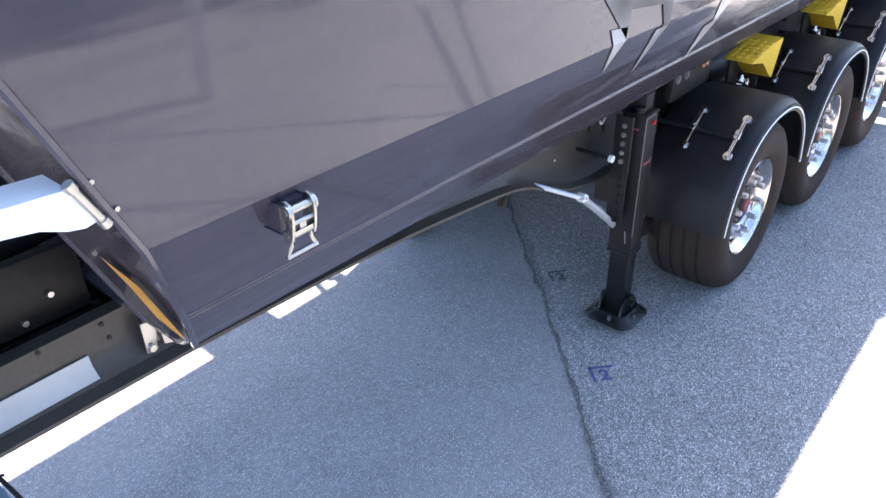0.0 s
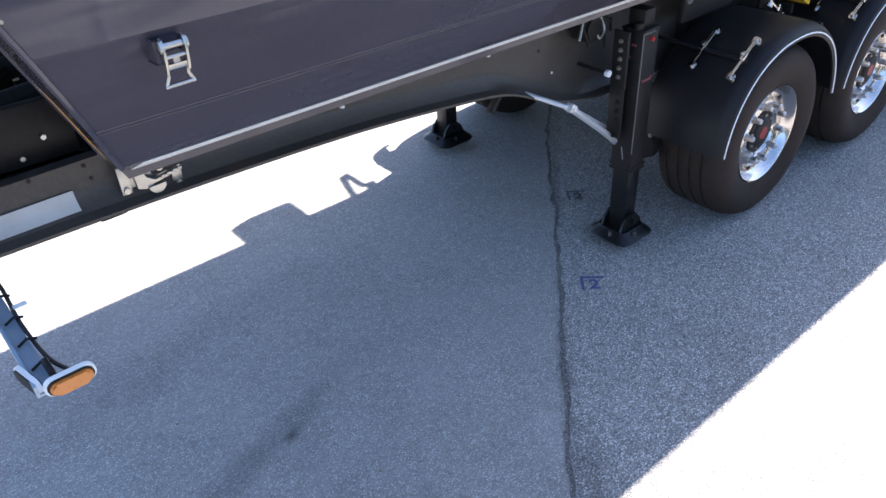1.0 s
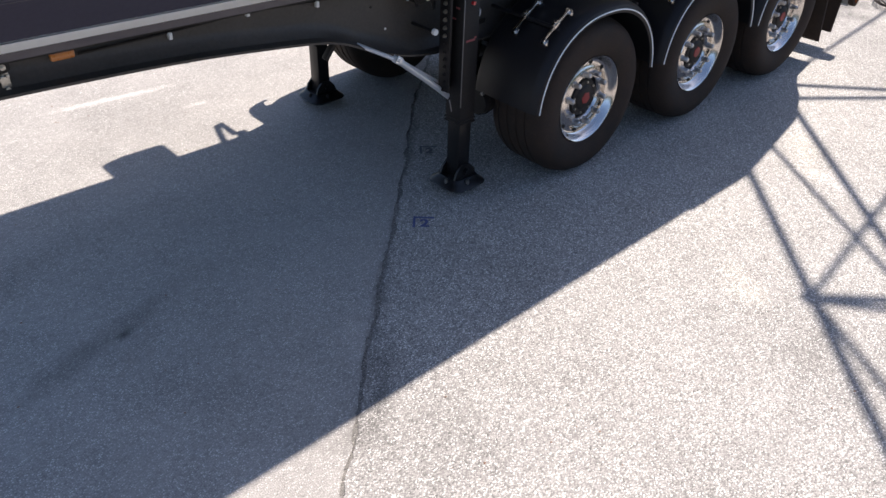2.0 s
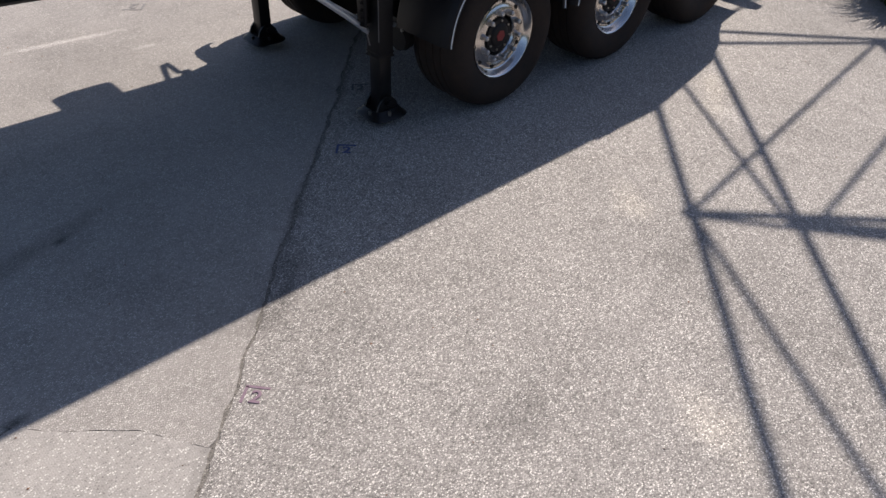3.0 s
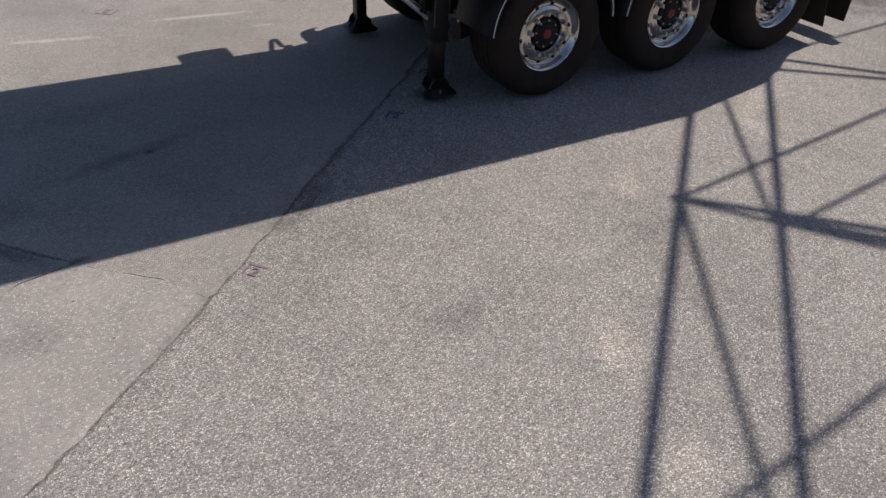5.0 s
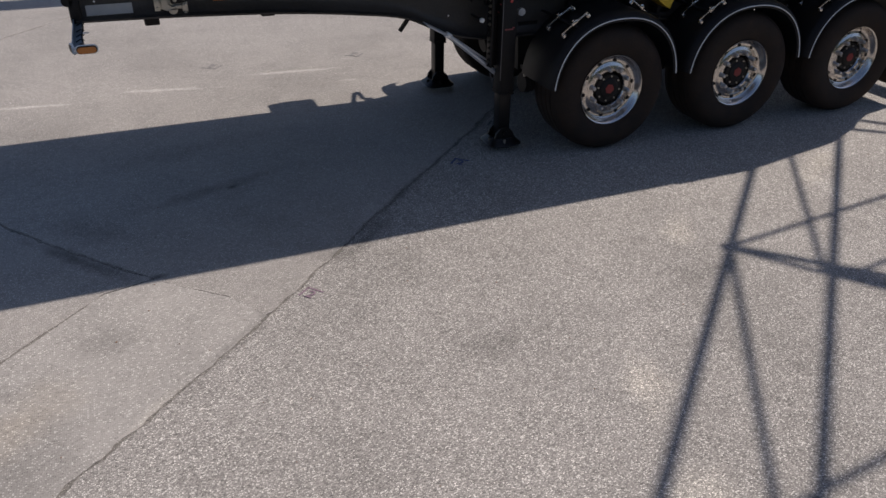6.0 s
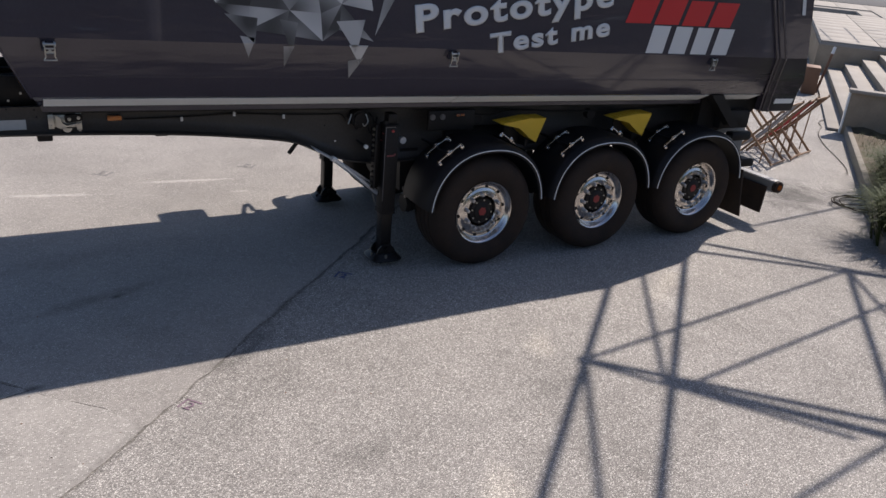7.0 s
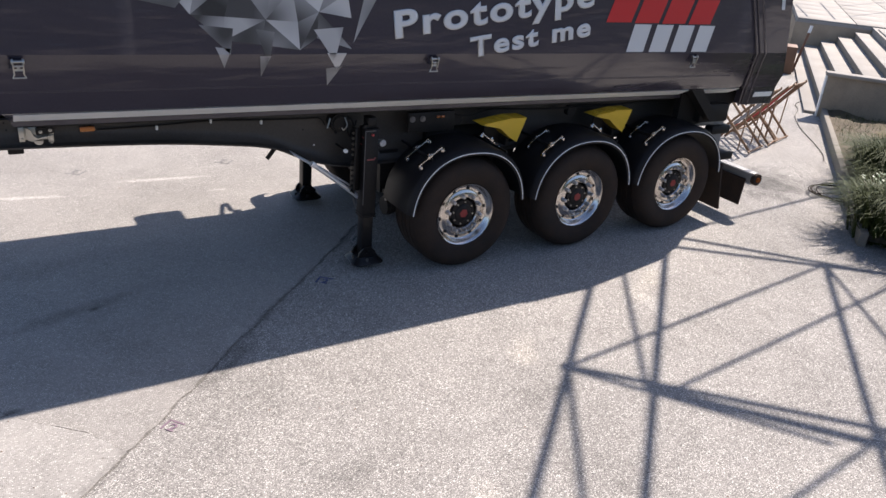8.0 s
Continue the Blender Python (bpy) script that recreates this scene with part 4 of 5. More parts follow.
bm = B()
add_capsule(bm, -3.872, -3.746, 1.246, 1.298, -0.238, -0.224)
housing = part("lamp_housing", bm, M["white"], lamp_arm, "pale lamp housing")
bm = B()
add_capsule(bm, -3.866, -3.752, 1.250, 1.294, -0.244, -0.237)
part("gasket", bm, M["rubber"], housing)
bm = B()
add_capsule(bm, -3.861, -3.757, 1.254, 1.290, -0.256, -0.243)
bmesh.ops.bevel(bm, geom=[e for e in bm.edges if all(v.co.y < -0.25 for v in e.verts)], offset=0.006, segments=2, affect="EDGES")
part("lens", bm, M["amber_bright"], housing, "amber lamp lens")
bm = B()
add_capsule(bm, -0.062, 0.062, -0.026, 0.026, -0.006, 0.006)
back = part("front_reflector", bm, M["white"], lamp_arm, at=pose(-3.888, -0.155, 1.262, 0, 0, -78))
bm = B()
add_capsule(bm, -0.055, 0.055, -0.020, 0.020, 0.005, 0.010)
add_capsule(bm, -0.055, 0.055, -0.020, 0.020, -0.010, -0.005)
part("gasket", bm, M["fender"], back)
bm = B()
add_box(bm, -3.835, -3.795, 0.165, 0.185, 1.268, 1.272, 0.001)
part("cable_tag", bm, M["white"], lamp_arm)
bm = B()
add_box(bm, -3.845, -3.828, -0.19, -0.12, 1.262, 1.285, 0.004)
part("plug", bm, M["black"], lamp_arm)
bm = B()
add_box(bm, -3.93, -3.88, 0.49, 0.57, 1.440, 1.452, 0.004)
front_lamp = part("lamp_bracket", bm, M["white"], trailer)
bm = B()
add_rod(bm, (-3.90, 0.57, 1.40), (-3.90, 0.50, 1.40), 0.036, seg=16)
add_rod(bm, (-3.93, 0.53, 1.40), (-3.86, 0.53, 1.40), 0.028, seg=16)
part("front_lamp", bm, M["black"], front_lamp)

# ---- wheels ----
R_TYRE = 0.52
AXLES = (0.0, 1.31, 2.62)


def tyre_mesh():
    """A wide single tyre: rounded shoulders, four grooves round the tread, a worn sidewall."""
    prof = [(0.283, -0.070), (0.298, -0.095), (0.335, -0.112), (0.40, -0.122), (0.452, -0.118), (0.482, -0.100), (0.501, -0.072), (0.512, -0.045)]
    for y in (-0.005, 0.07, 0.145, 0.22):
        prof += [(0.520, y - 0.009), (0.511, y - 0.006), (0.511, y + 0.006), (0.520, y + 0.009)]
    prof += [(0.516, 0.255), (0.508, 0.28), (0.488, 0.30), (0.455, 0.318), (0.40, 0.32), (0.335, 0.31), (0.295, 0.28)]
    return finish(add_lathe(B(), prof, 72), "tyre", M["rubber"], 30)


def rim_mesh():
    bm = B()
    add_lathe(bm, [(0.282, 0.20), (0.284, -0.070), (0.292, -0.088), (0.288, -0.096), (0.279, -0.091), (0.272, -0.070), (0.262, -0.058), (0.257, -0.044), (0.247, -0.036), (0.222, -0.034), (0.205, -0.042), (0.190, -0.050), (0.150, -0.052), (0.145, -0.046), (0.118, 0.02)], 64)
    return finish(bm, "rim", M["chrome"], 50)


def small_meshes():
    hole = B()
    add_rod(hole, (0, -0.0385, 0), (0, 0.0, 0), 0.013, seg=14)
    for v in hole.verts:
        v.co.x *= 1.3
    nut = B()
    add_rod(nut, (0, -0.046, 0), (0, -0.056, 0), 0.0245, 0.0235, seg=14)
    add_rod(nut, (0, -0.056, 0), (0, -0.094, 0), 0.0185, 0.0175, seg=6)
    add_rod(nut, (0, -0.094, 0), (0, -0.101, 0), 0.0165, 0.011, seg=12)
    hub = B()
    add_lathe(hub, [(0.125, 0.06), (0.125, -0.030), (0.116, -0.046), (0.085, -0.048), (0.080, -0.056), (0.070, -0.062), (0.0, -0.064)], 40)
    bolt = B()
    add_rod(bolt, (0, -0.044, 0), (0, -0.055, 0), 0.008, seg=6)
    badge = B()
    add_lathe(badge, [(0.042, -0.061), (0.040, -0.067), (0.0, -0.069)], 6)
    return (finish(hole, "hand_hole", M["black"]), finish(nut, "wheel_nut", M["nut"]), finish(hub, "hub_cap", M["black"]),
            finish(bolt, "hub_bolt", M["zinc"]), finish(badge, "hub_badge", M["badge"]))


TYRE, RIM = tyre_mesh(), rim_mesh()
HOLE, NUT, HUB, BOLT, BADGE = small_meshes()


def wheel(x, y, turn, spin):
    """A wheel with its tyre, polished rim, ten nuts and hub; turn faces it to either side."""
    w = new("wheel")
    w.parent = trailer
    w.matrix_basis = pose(x, y + (0.062 if turn == 0 else -0.062), R_TYRE, 0, 0, turn) @ pose(0, 0, 0, 0, spin, 0)
    part("tyre", TYRE, None, w, "dusty black wide single tyre")
    part("rim", RIM, None, w, "polished alloy rim")
    for k in range(10):
        a = math.tau * k / 10
        part("hand_hole", HOLE, None, w, at=pose(0.231 * math.cos(a + 0.31), 0, 0.231 * math.sin(a + 0.31), 0, -math.degrees(a + 0.31) + 90, 0))
        part("wheel_nut", NUT, None, w, at=pose(0.1675 * math.cos(a), 0, 0.1675 * math.sin(a)))
    part("hub_cap", HUB, None, w, "black hub with a red badge")
    for k in range(8):
        a = math.tau * k / 8
        part("hub_bolt", BOLT, None, w, at=pose(0.102 * math.cos(a), 0, 0.102 * math.sin(a)))
    part("hub_badge", BADGE, None, w, "dull red badge")
    return w


for k, x in enumerate(AXLES):
    wheel(x, 0.0, 0, 9 + 23 * k)
    wheel(x + FAR_X, 2 * GEAR, 180, 31 + 17 * k)
    bm = B()
    add_rod(bm, (x, 0.25, R_TYRE), (x, 2 * GEAR - 0.25, R_TYRE), 0.075, seg=20)
    for y in (0.62, 2 * GEAR - 0.62):
        add_rod(bm, (x - 0.30, y, 0.50), (x - 0.12, y, 0.52), 0.10, seg=20)
        add_rod(bm, (x - 0.30, y, 0.50), (x - 0.36, y, 0.49), 0.085, seg=20)
        add_box(bm, x - 0.50, x + 0.1, y - 0.05, y + 0.05, 0.60, 0.68, 0.01)
        add_prism(bm, [(x - 0.58, 0.98), (x - 0.40, 0.98), (x - 0.46, 0.58), (x - 0.56, 0.58)], y - 0.06, y + 0.06)
    part("axle", bm, M["black"], trailer, "black axle with brake chambers")


# ---- mudguards ----
def guard_line(a, grow=0.0):
    """A point on the mudguard's curve at the angle a, a little squarer than a circle."""
    n = 2.25
    c, s = math.cos(a), math.sin(a)
    r = 1.0 / (abs(c / (0.595 + grow)) ** n + abs(s / (0.612 + grow)) ** n) ** (1 / n)
    return r * c, r * s


def mudguard_meshes():
    bm = B()
    rows = []
    a0, a1, n = radians(10), radians(172), 40
    for k in range(n + 1):
        a = a0 + (a1 - a0) * k / n
        sec = [(-0.116, -0.045), (-0.120, -0.020), (-0.113, -0.004), (-0.085, 0.014), (-0.05, 0.022), (0.36, 0.022), (0.40, 0.0), (0.40, -0.008), (0.35, 0.010), (-0.05, 0.012), (-0.085, 0.002), (-0.104, -0.020), (-0.104, -0.045)]
        rows.append([bm.verts.new((*(lambda p: (p[0], y, p[1]))(guard_line(a, g)),)) for y, g in sec])
    m = len(rows[0])
    for r0, r1 in zip(rows, rows[1:]):
        for k in range(m):
            bm.faces.new((r0[k], r0[(k + 1) % m], r1[(k + 1) % m], r1[k]))
    bm.faces.new(rows[0])
    bm.faces.new(rows[-1][::-1])
    guard = finish(bm, "mudguard", M["fender"])
    bm = B()
    add_tube(bm, [(p[0], -0.121, p[1]) for p in (guard_line(a0 + (a1 - a0) * k / 60, -0.024) for k in range(61))], 0.004, 8)
    piping = finish(bm, "piping", M["piping"])
    bm = B()
    add_tube(bm, [(0, -0.045, 0), (0, 0.50, 0)], 0.012, 10)
    bar = finish(bm, "stay_bar", M["fender"])
    bm = B()
    add_box(bm, -0.115, 0.115, -0.010, 0.010, 0.010, 0.022, 0.003)
    for s in (-1, 1):
        add_rod(bm, (s * 0.118, 0, -0.016), (s * 0.118, 0, 0.004), 0.024, seg=16)
        add_rod(bm, (s * 0.118, 0, 0.004), (s * 0.118, 0, 0.024), 0.013, seg=12)
    add_box(bm, -0.028, 0.028, -0.018, 0.018, 0.004, 0.036, 0.006)
    add_rod(bm, (0.0, 0, 0.03), (0.0, 0, 0.046), 0.009, seg=6)
    clip = finish(bm, "clip", M["chrome"])
    return guard, piping, bar, clip


GUARD, PIPING, STAY, CLIP = mudguard_meshes()
for s, y0 in ((1, 0.0), (-1, 2 * GEAR)):
    for k, x in enumerate(AXLES):
        base = pose(x - 0.012 * k + (0 if s > 0 else FAR_X), y0 + s * 0.025, R_TYRE, 0, 0, 0 if s > 0 else 180) @ Matrix.Diagonal((1.0 + 0.022 * k, 1, 1, 1))
        g = part("mudguard", GUARD, None, trailer, "black plastic mudguard with white piping", at=base)
        part("piping", PIPING, None, g, "thin white piping")
        for a in (radians(125), radians(55)):
            px, pz = guard_line(a, 0.045)
            part("stay_bar", STAY, None, g, at=pose(px - 0.012 * math.cos(a), 0, pz - 0.012 * math.sin(a)))
            for y in (0.20, -0.03) if a > 1.6 else (0.24,):
                part("clip", CLIP, None, g, "chrome clamp", at=pose(px, y, pz, 0, 90 - math.degrees(a), 0))

# rear flap and underrun bar
bm = B()
add_prism(bm, [(3.23, 0.70), (3.25, 0.70), (3.36, 0.16), (3.34, 0.16)], -0.08, 0.36)
part("mud_flap", bm, M["rubber"], trailer, "black rubber mud flap")
bm = B()
add_box(bm, 3.84, 3.94, -0.06, 2 * MID + 0.06, 0.38, 0.52, 0.012)
add_box(bm, 3.66, 3.85, 0.50, 0.60, 0.42, 1.0, 0.01)
add_box(bm, 3.66, 3.85, 1.5, 1.6, 0.42, 1.0, 0.01)
add_box(bm, 3.2, 3.68, 0.50, 0.60, 0.94, 1.06, 0.01)
add_box(bm, 3.2, 3.68, 1.5, 1.6, 0.94, 1.06, 0.01)
bumper = part("underrun_bar", bm, M["bar"], trailer, "dark steel underrun bar with end caps")
bm = B()
add_rod(bm, (3.89, -0.10, 0.45), (3.89, -0.05, 0.45), 0.066, seg=20)
part("end_cap", bm, M["rubber"], bumper)
bm = B()
add_rod(bm, (3.89, -0.112, 0.45), (3.89, -0.098, 0.45), 0.030, seg=16)
part("end_lamp", bm, M["amber"], bumper)
bm = B()
add_box(bm, 3.836, 3.842, -0.04, 1.0, 0.505, 0.518)
add_box(bm, 3.836, 3.842, -0.04, 1.0, 0.382, 0.395)
part("bright_edge", bm, M["galv"], bumper)
bm = B()
add_prism(bm, [(3.80, 0.44), (3.82, 0.44), (3.80, 0.13), (3.78, 0.13)], 0.0, 0.60)
part("spray_flap", bm, M["rubber"], bumper, "black rubber flap under the bar")
bm = B()
add_box(bm, 3.40, 3.62, 0.10, 0.5, 0.66, 0.76, 0.02)
add_box(bm, 3.2, 3.5, 0.12, 0.24, 0.96, 1.06, 0.03)
part("tail_lamp_box", bm, M["black"], bumper)

# ---- landing legs ----
FOOT_GAP = 0.045     # the feet are wound up clear of the ground


def landing_leg(x, y, s):
    leg = new("landing_leg")
    leg.parent = trailer
    leg.matrix_basis = pose(x, y, 0, 0, 0, 0 if s > 0 else 180)
    tagged(leg, "black steel landing leg with a rocking foot")
    bm = B()
    add_box(bm, -0.062, 0.062, -0.066, 0.066, 0.47, 1.262, 0.008)
    add_box(bm, -0.065, 0.065, -0.069, 0.069, 1.258, 1.272, 0.004)
    for z in (0.475, 0.50):
        add_box(bm, -0.066, 0.066, -0.070, 0.070, z, z + 0.012, 0.003)
    part("outer_tube", bm, M["black"], leg)
    if s > 0:
        bm = B()
        add_box(bm, -0.0650, -0.0595, -0.0690, -0.0635, 0.60, 1.255, 0.0012)
        add_box(bm, -0.0650, 0.030, -0.0690, -0.0640, 1.251, 1.257, 0.0012)
        part("worn_edge", bm, M["worn"], leg, "bare steel showing on the worn edge")
        bm = B()
        add_box(bm, 0.010, 0.018, -0.0700, -0.0655, 0.50, 0.585, 0.002, pose(-0.03, 0, 0.11, 0, -14, 0))
        part("scratch", bm, M["worn"], leg)
    bm = B()
    add_box(bm, -0.050, 0.050, -0.054, 0.054, FOOT_GAP + 0.06, 0.60, 0.006)
    part("inner_tube", bm, M["gloss_black"], leg)
    bm = B()
    rings = []
    for z, w, h in ((0.0, 0.136, 0.136), (0.012, 0.146, 0.146), (0.024, 0.138, 0.138), (0.040, 0.116, 0.112), (0.062, 0.100, 0.096)):
        rings.append([bm.verts.new((sx * w * a, sy * h * b, FOOT_GAP + z)) for sx, sy, a, b in ((1, 1, 1, 0.62), (1, 1, 0.88, 0.88), (1, 1, 0.62, 1), (-1, 1, 0.62, 1), (-1, 1, 0.88, 0.88), (-1, 1, 1, 0.62), (-1, -1, 1, 0.62), (-1, -1, 0.88, 0.88), (-1, -1, 0.62, 1), (1, -1, 0.62, 1), (1, -1, 0.88, 0.88), (1, -1, 1, 0.62))])
    for r0, r1 in zip(rings, rings[1:]):
        for k in range(12):
            bm.faces.new((r0[k], r0[(k + 1) % 12], r1[(k + 1) % 12], r1[k]))
    bm.faces.new(rings[0])
    bm.faces.new(rings[-1])
    foot = part("foot", bm, M["gloss_black"], leg, "black steel rocking foot")
    for sx in (-1, 1):
        bm = B()
        add_prism(bm, [(-0.095, FOOT_GAP + 0.045), (0.095, FOOT_GAP + 0.045), (0.075, FOOT_GAP + 0.105), (0.030, FOOT_GAP + 0.150), (-0.030, FOOT_GAP + 0.150), (-0.075, FOOT_GAP + 0.105)], sx * 0.066 - 0.007, sx * 0.066 + 0.007)
        part("foot_cheek", bm, M["gloss_black"], foot)
    bm = B()
    add_rod(bm, (0, -0.095, FOOT_GAP + 0.105), (0, 0.095, FOOT_GAP + 0.105), 0.018, seg=12)
    part("foot_pin", bm, M["gloss_black"], foot)
    for x0, y0 in ((-0.115, -0.02), (-0.02, -0.115), (0.115, 0.02), (0.02, 0.115)):
        bm = B()
        add_rod(bm, (x0, y0, FOOT_GAP + 0.030), (x0, y0, FOOT_GAP + 0.062), 0.012, seg=8)
        part("foot_bolt", bm, M["zinc"] if s > 0 else M["black"], foot)
    # fixing flange with a row of bolts towards the front of the trailer
    bm = B()
    add_box(bm, -0.134, -0.124, -0.030, 0.060, 0.70, 1.275, 0.003)
    add_box(bm, -0.128, -0.058, 0.030, 0.040, 0.70, 1.262, 0.003)
    add_box(bm, -0.140, -0.122, -0.034, -0.026, 0.98, 1.275, 0.003)
    part("fixing_plate", bm, M["black"], leg)
    for k in range(12):
        nut = B()
        z = 0.715 + 0.0465 * k
        add_rod(nut, (-0.124, 0.008, z), (-0.142, 0.008, z), 0.0135, seg=6)
        add_rod(nut, (-0.142, 0.008, z), (-0.152, 0.008, z), 0.007, seg=6)
        part("fixing_bolt", nut, M["zinc"] if k > 6 and s > 0 else M["black"], leg)
    bm = B()
    add_rod(bm, (-0.045, -0.02, 1.272), (-0.045, -0.02, 1.30), 0.024, seg=12)
    add_rod(bm, (0.0, 0.0, 1.272), (0.0, 0.0, 1.32), 0.034, seg=14)
    add_box(bm, -0.03, 0.05, -0.04, 0.06, 1.272, 1.36, 0.008)
    part("gear_box", bm, M["black"], leg)
    if s > 0:
        for x0, x1, z0, z1, front in ((-0.030, 0.000, 1.185, 1.196, False), (0.000, 0.030, 1.120, 1.130, False), (-0.040, 0.030, 1.000, 1.012, True), (0.024, 0.040, 1.012, 1.022, True)):
            bm = B()
            if front:
                add_box(bm, x0, x1, -0.0695, -0.0645, z0, z1, 0.001)
            else:
                add_box(bm, -0.0655, -0.0605, x0, x1, z0, z1, 0.001)
            part("red_mark", bm, M["red_mark"], leg, "small red paint mark")
        bm = B()
        add_rod(bm, (0.000, -0.064, 1.222), (0.000, -0.082, 1.222), 0.011, seg=12)
        part("red_reflector", bm, M["red"], leg, "small red reflector")
        bm = B()
        add_rod(bm, (0.165, 0.085, 1.10), (0.165, 0.055, 1.10), 0.030, seg=18)
        add_rod(bm, (0.165, 0.20, 1.10), (0.165, 0.08, 1.10), 0.011, seg=10)
        add_rod(bm, (0.165, 0.055, 1.10), (0.165, 0.047, 1.10), 0.012, seg=8)
        part("crank_end", bm, M["galv"], leg, "galvanised round crank end")
        bm = B()
        add_prism(bm, [(0.075, 1.02), (0.120, 1.02), (0.112, 0.80), (0.098, 0.62), (0.086, 0.62), (0.082, 0.80)], 0.075, 0.083)
        part("side_stay", bm, M["galv"], leg, "galvanised side stay")
    return leg


landing_leg(-0.800, 0.345, 1)
landing_leg(-0.72, 2 * GEAR - 0.345, -1)
# brace: a round bar from the rail to a clamp, then a flattened tube and a thin bar to the leg
bm = B()
add_tube(bm, [(-1.49, 0.62, 1.08), (-1.305, 0.350, 0.992)], 0.012, 10)
brace = part("brace", bm, M["galv"], trailer, "galvanised diagonal brace")
bm = B()
add_tube(bm, [(-1.315, 0.345, 0.998), (-1.27, 0.355, 0.968), (-1.05, 0.377, 0.795), (-0.90, 0.39, 0.672), (-0.862, 0.395, 0.643)], 0.0185, 10)
add_box(bm, -0.030, 0.030, -0.006, 0.006, -0.020, 0.020, 0.003, pose(-0.872, 0.394, 0.650, 0, 38, 0))
part("tube", bm, M["galv"], brace)
bm = B()
add_box(bm, -0.024, 0.024, -0.022, 0.022, -0.022, 0.022, 0.008, pose(-1.290, 0.352, 0.985, 0, 36, 0))
add_rod(bm, (-1.290, 0.322, 0.985), (-1.290, 0.332, 0.985), 0.010, seg=6)
part("clamp", bm, M["galv"], brace)
bm = B()
add_tube(bm, [(-1.22, 0.395, 0.945), (-0.835, 0.435, 0.678)], 0.0085, 8)
part("thin_bar", bm, M["galv"], brace)
# brake chamber in front of the first wheel
bm = B()
add_rod(bm, (-0.60, 0.40, 0.52), (-0.52, 0.40, 0.52), 0.082, seg=22)
add_rod(bm, (-0.52, 0.40, 0.52), (-0.43, 0.40, 0.52), 0.070, seg=22)
add_rod(bm, (-0.565, 0.40, 0.52), (-0.555, 0.40, 0.52), 0.089, seg=22)
add_box(bm, -0.56, -0.35, 0.36, 0.52, 0.60, 0.64, 0.006)
part("brake_chamber", bm, M["black"], trailer, "black brake chamber")
bm = B()
add_rod(bm, (-0.60, 0.345, 0.60), (-0.615, 0.345, 0.60), 0.012, seg=8)
part("bolt", bm, M["zinc"], trailer)

# ---- wheel chocks ----
def chock(x):
    c = new("wheel_chock")
    c.parent = trailer
    c.location = (x, 0.20, 1.08)
    tagged(c, "yellow plastic wheel chock with a ribbed face")
    bm = B()
    add_prism(bm, [(-0.40, 0.175), (-0.10, 0.215), (0.085, 0.215), (0.0, -0.01), (-0.07, 0.03), (-0.20, 0.13)], 0.0, 0.17)
    part("wedge", bm, M["yellow"], c)
    bm = B()
    for i in range(6):
        for j in range(4):
            x0, y0 = -0.09 - 0.052 * i, 0.020 + 0.042 * j
            z0 = 0.217 - (0.0067 * max(0, i - 0.2))
            add_box(bm, x0, x0 + 0.034, y0 - 0.014, y0 + 0.014, z0 - 0.01, z0 + 0.004, 0.003)
    part("rib", bm, M["yellow"], c)
    bm = B()
    add_box(bm, -0.25, 0.05, 0.172, 0.19, -0.06, 0.16, 0.004)
    add_box(bm, -0.08, -0.05, 0.06, 0.19, -0.06, 0.0, 0.004)
    part("holder", bm, M["black"], c)
    return c


chock(0.64)
chock(1.95)
bm = B()
add_rod(bm, (-0.15, 0.62, 1.05), (0.9, 0.62, 1.05), 0.12, seg=24)
part("air_tank", bm, M["black"], trailer, "black compressed-air tank")
bm = B()
add_box(bm, -0.42, 0.05, 0.36, 0.40, 1.18, 1.36, 0.01)
add_tube(bm, arc_points([(-0.2, 0.4, 1.34), (0.2, 0.38, 1.30), (0.5, 0.42, 1.33), (1.2, 0.4, 1.30), (2.6, 0.42, 1.30)]), 0.010)
add_rod(bm, (0.10, 0.46, 1.26), (0.10, 0.40, 1.26), 0.05, seg=20)
add_rod(bm, (1.42, 0.46, 1.26), (1.42, 0.40, 1.26), 0.05, seg=20)
part("valve_panel", bm, M["black"], trailer)
for x in (-0.385, -0.285):
    bm = B()
    add_rod(bm, (x, 0.361, 1.305), (x, 0.350, 1.305), 0.026, seg=14)
    add_rod(bm, (x, 0.351, 1.305), (x, 0.343, 1.305), 0.015, seg=10)
    part("air_port", bm, M["worn"], trailer, "dull steel air coupling port")

# ---- the lattice overhead, known by its shade ----
TRUSS_Z = 5.2


def over(x, y, dz=0.0):
    """A place in the lattice above that shades the ground at x, y."""
    s = SUN * ((TRUSS_Z + dz) / SUN.z)
    return (x + s.x, y + s.y, TRUSS_Z + dz)


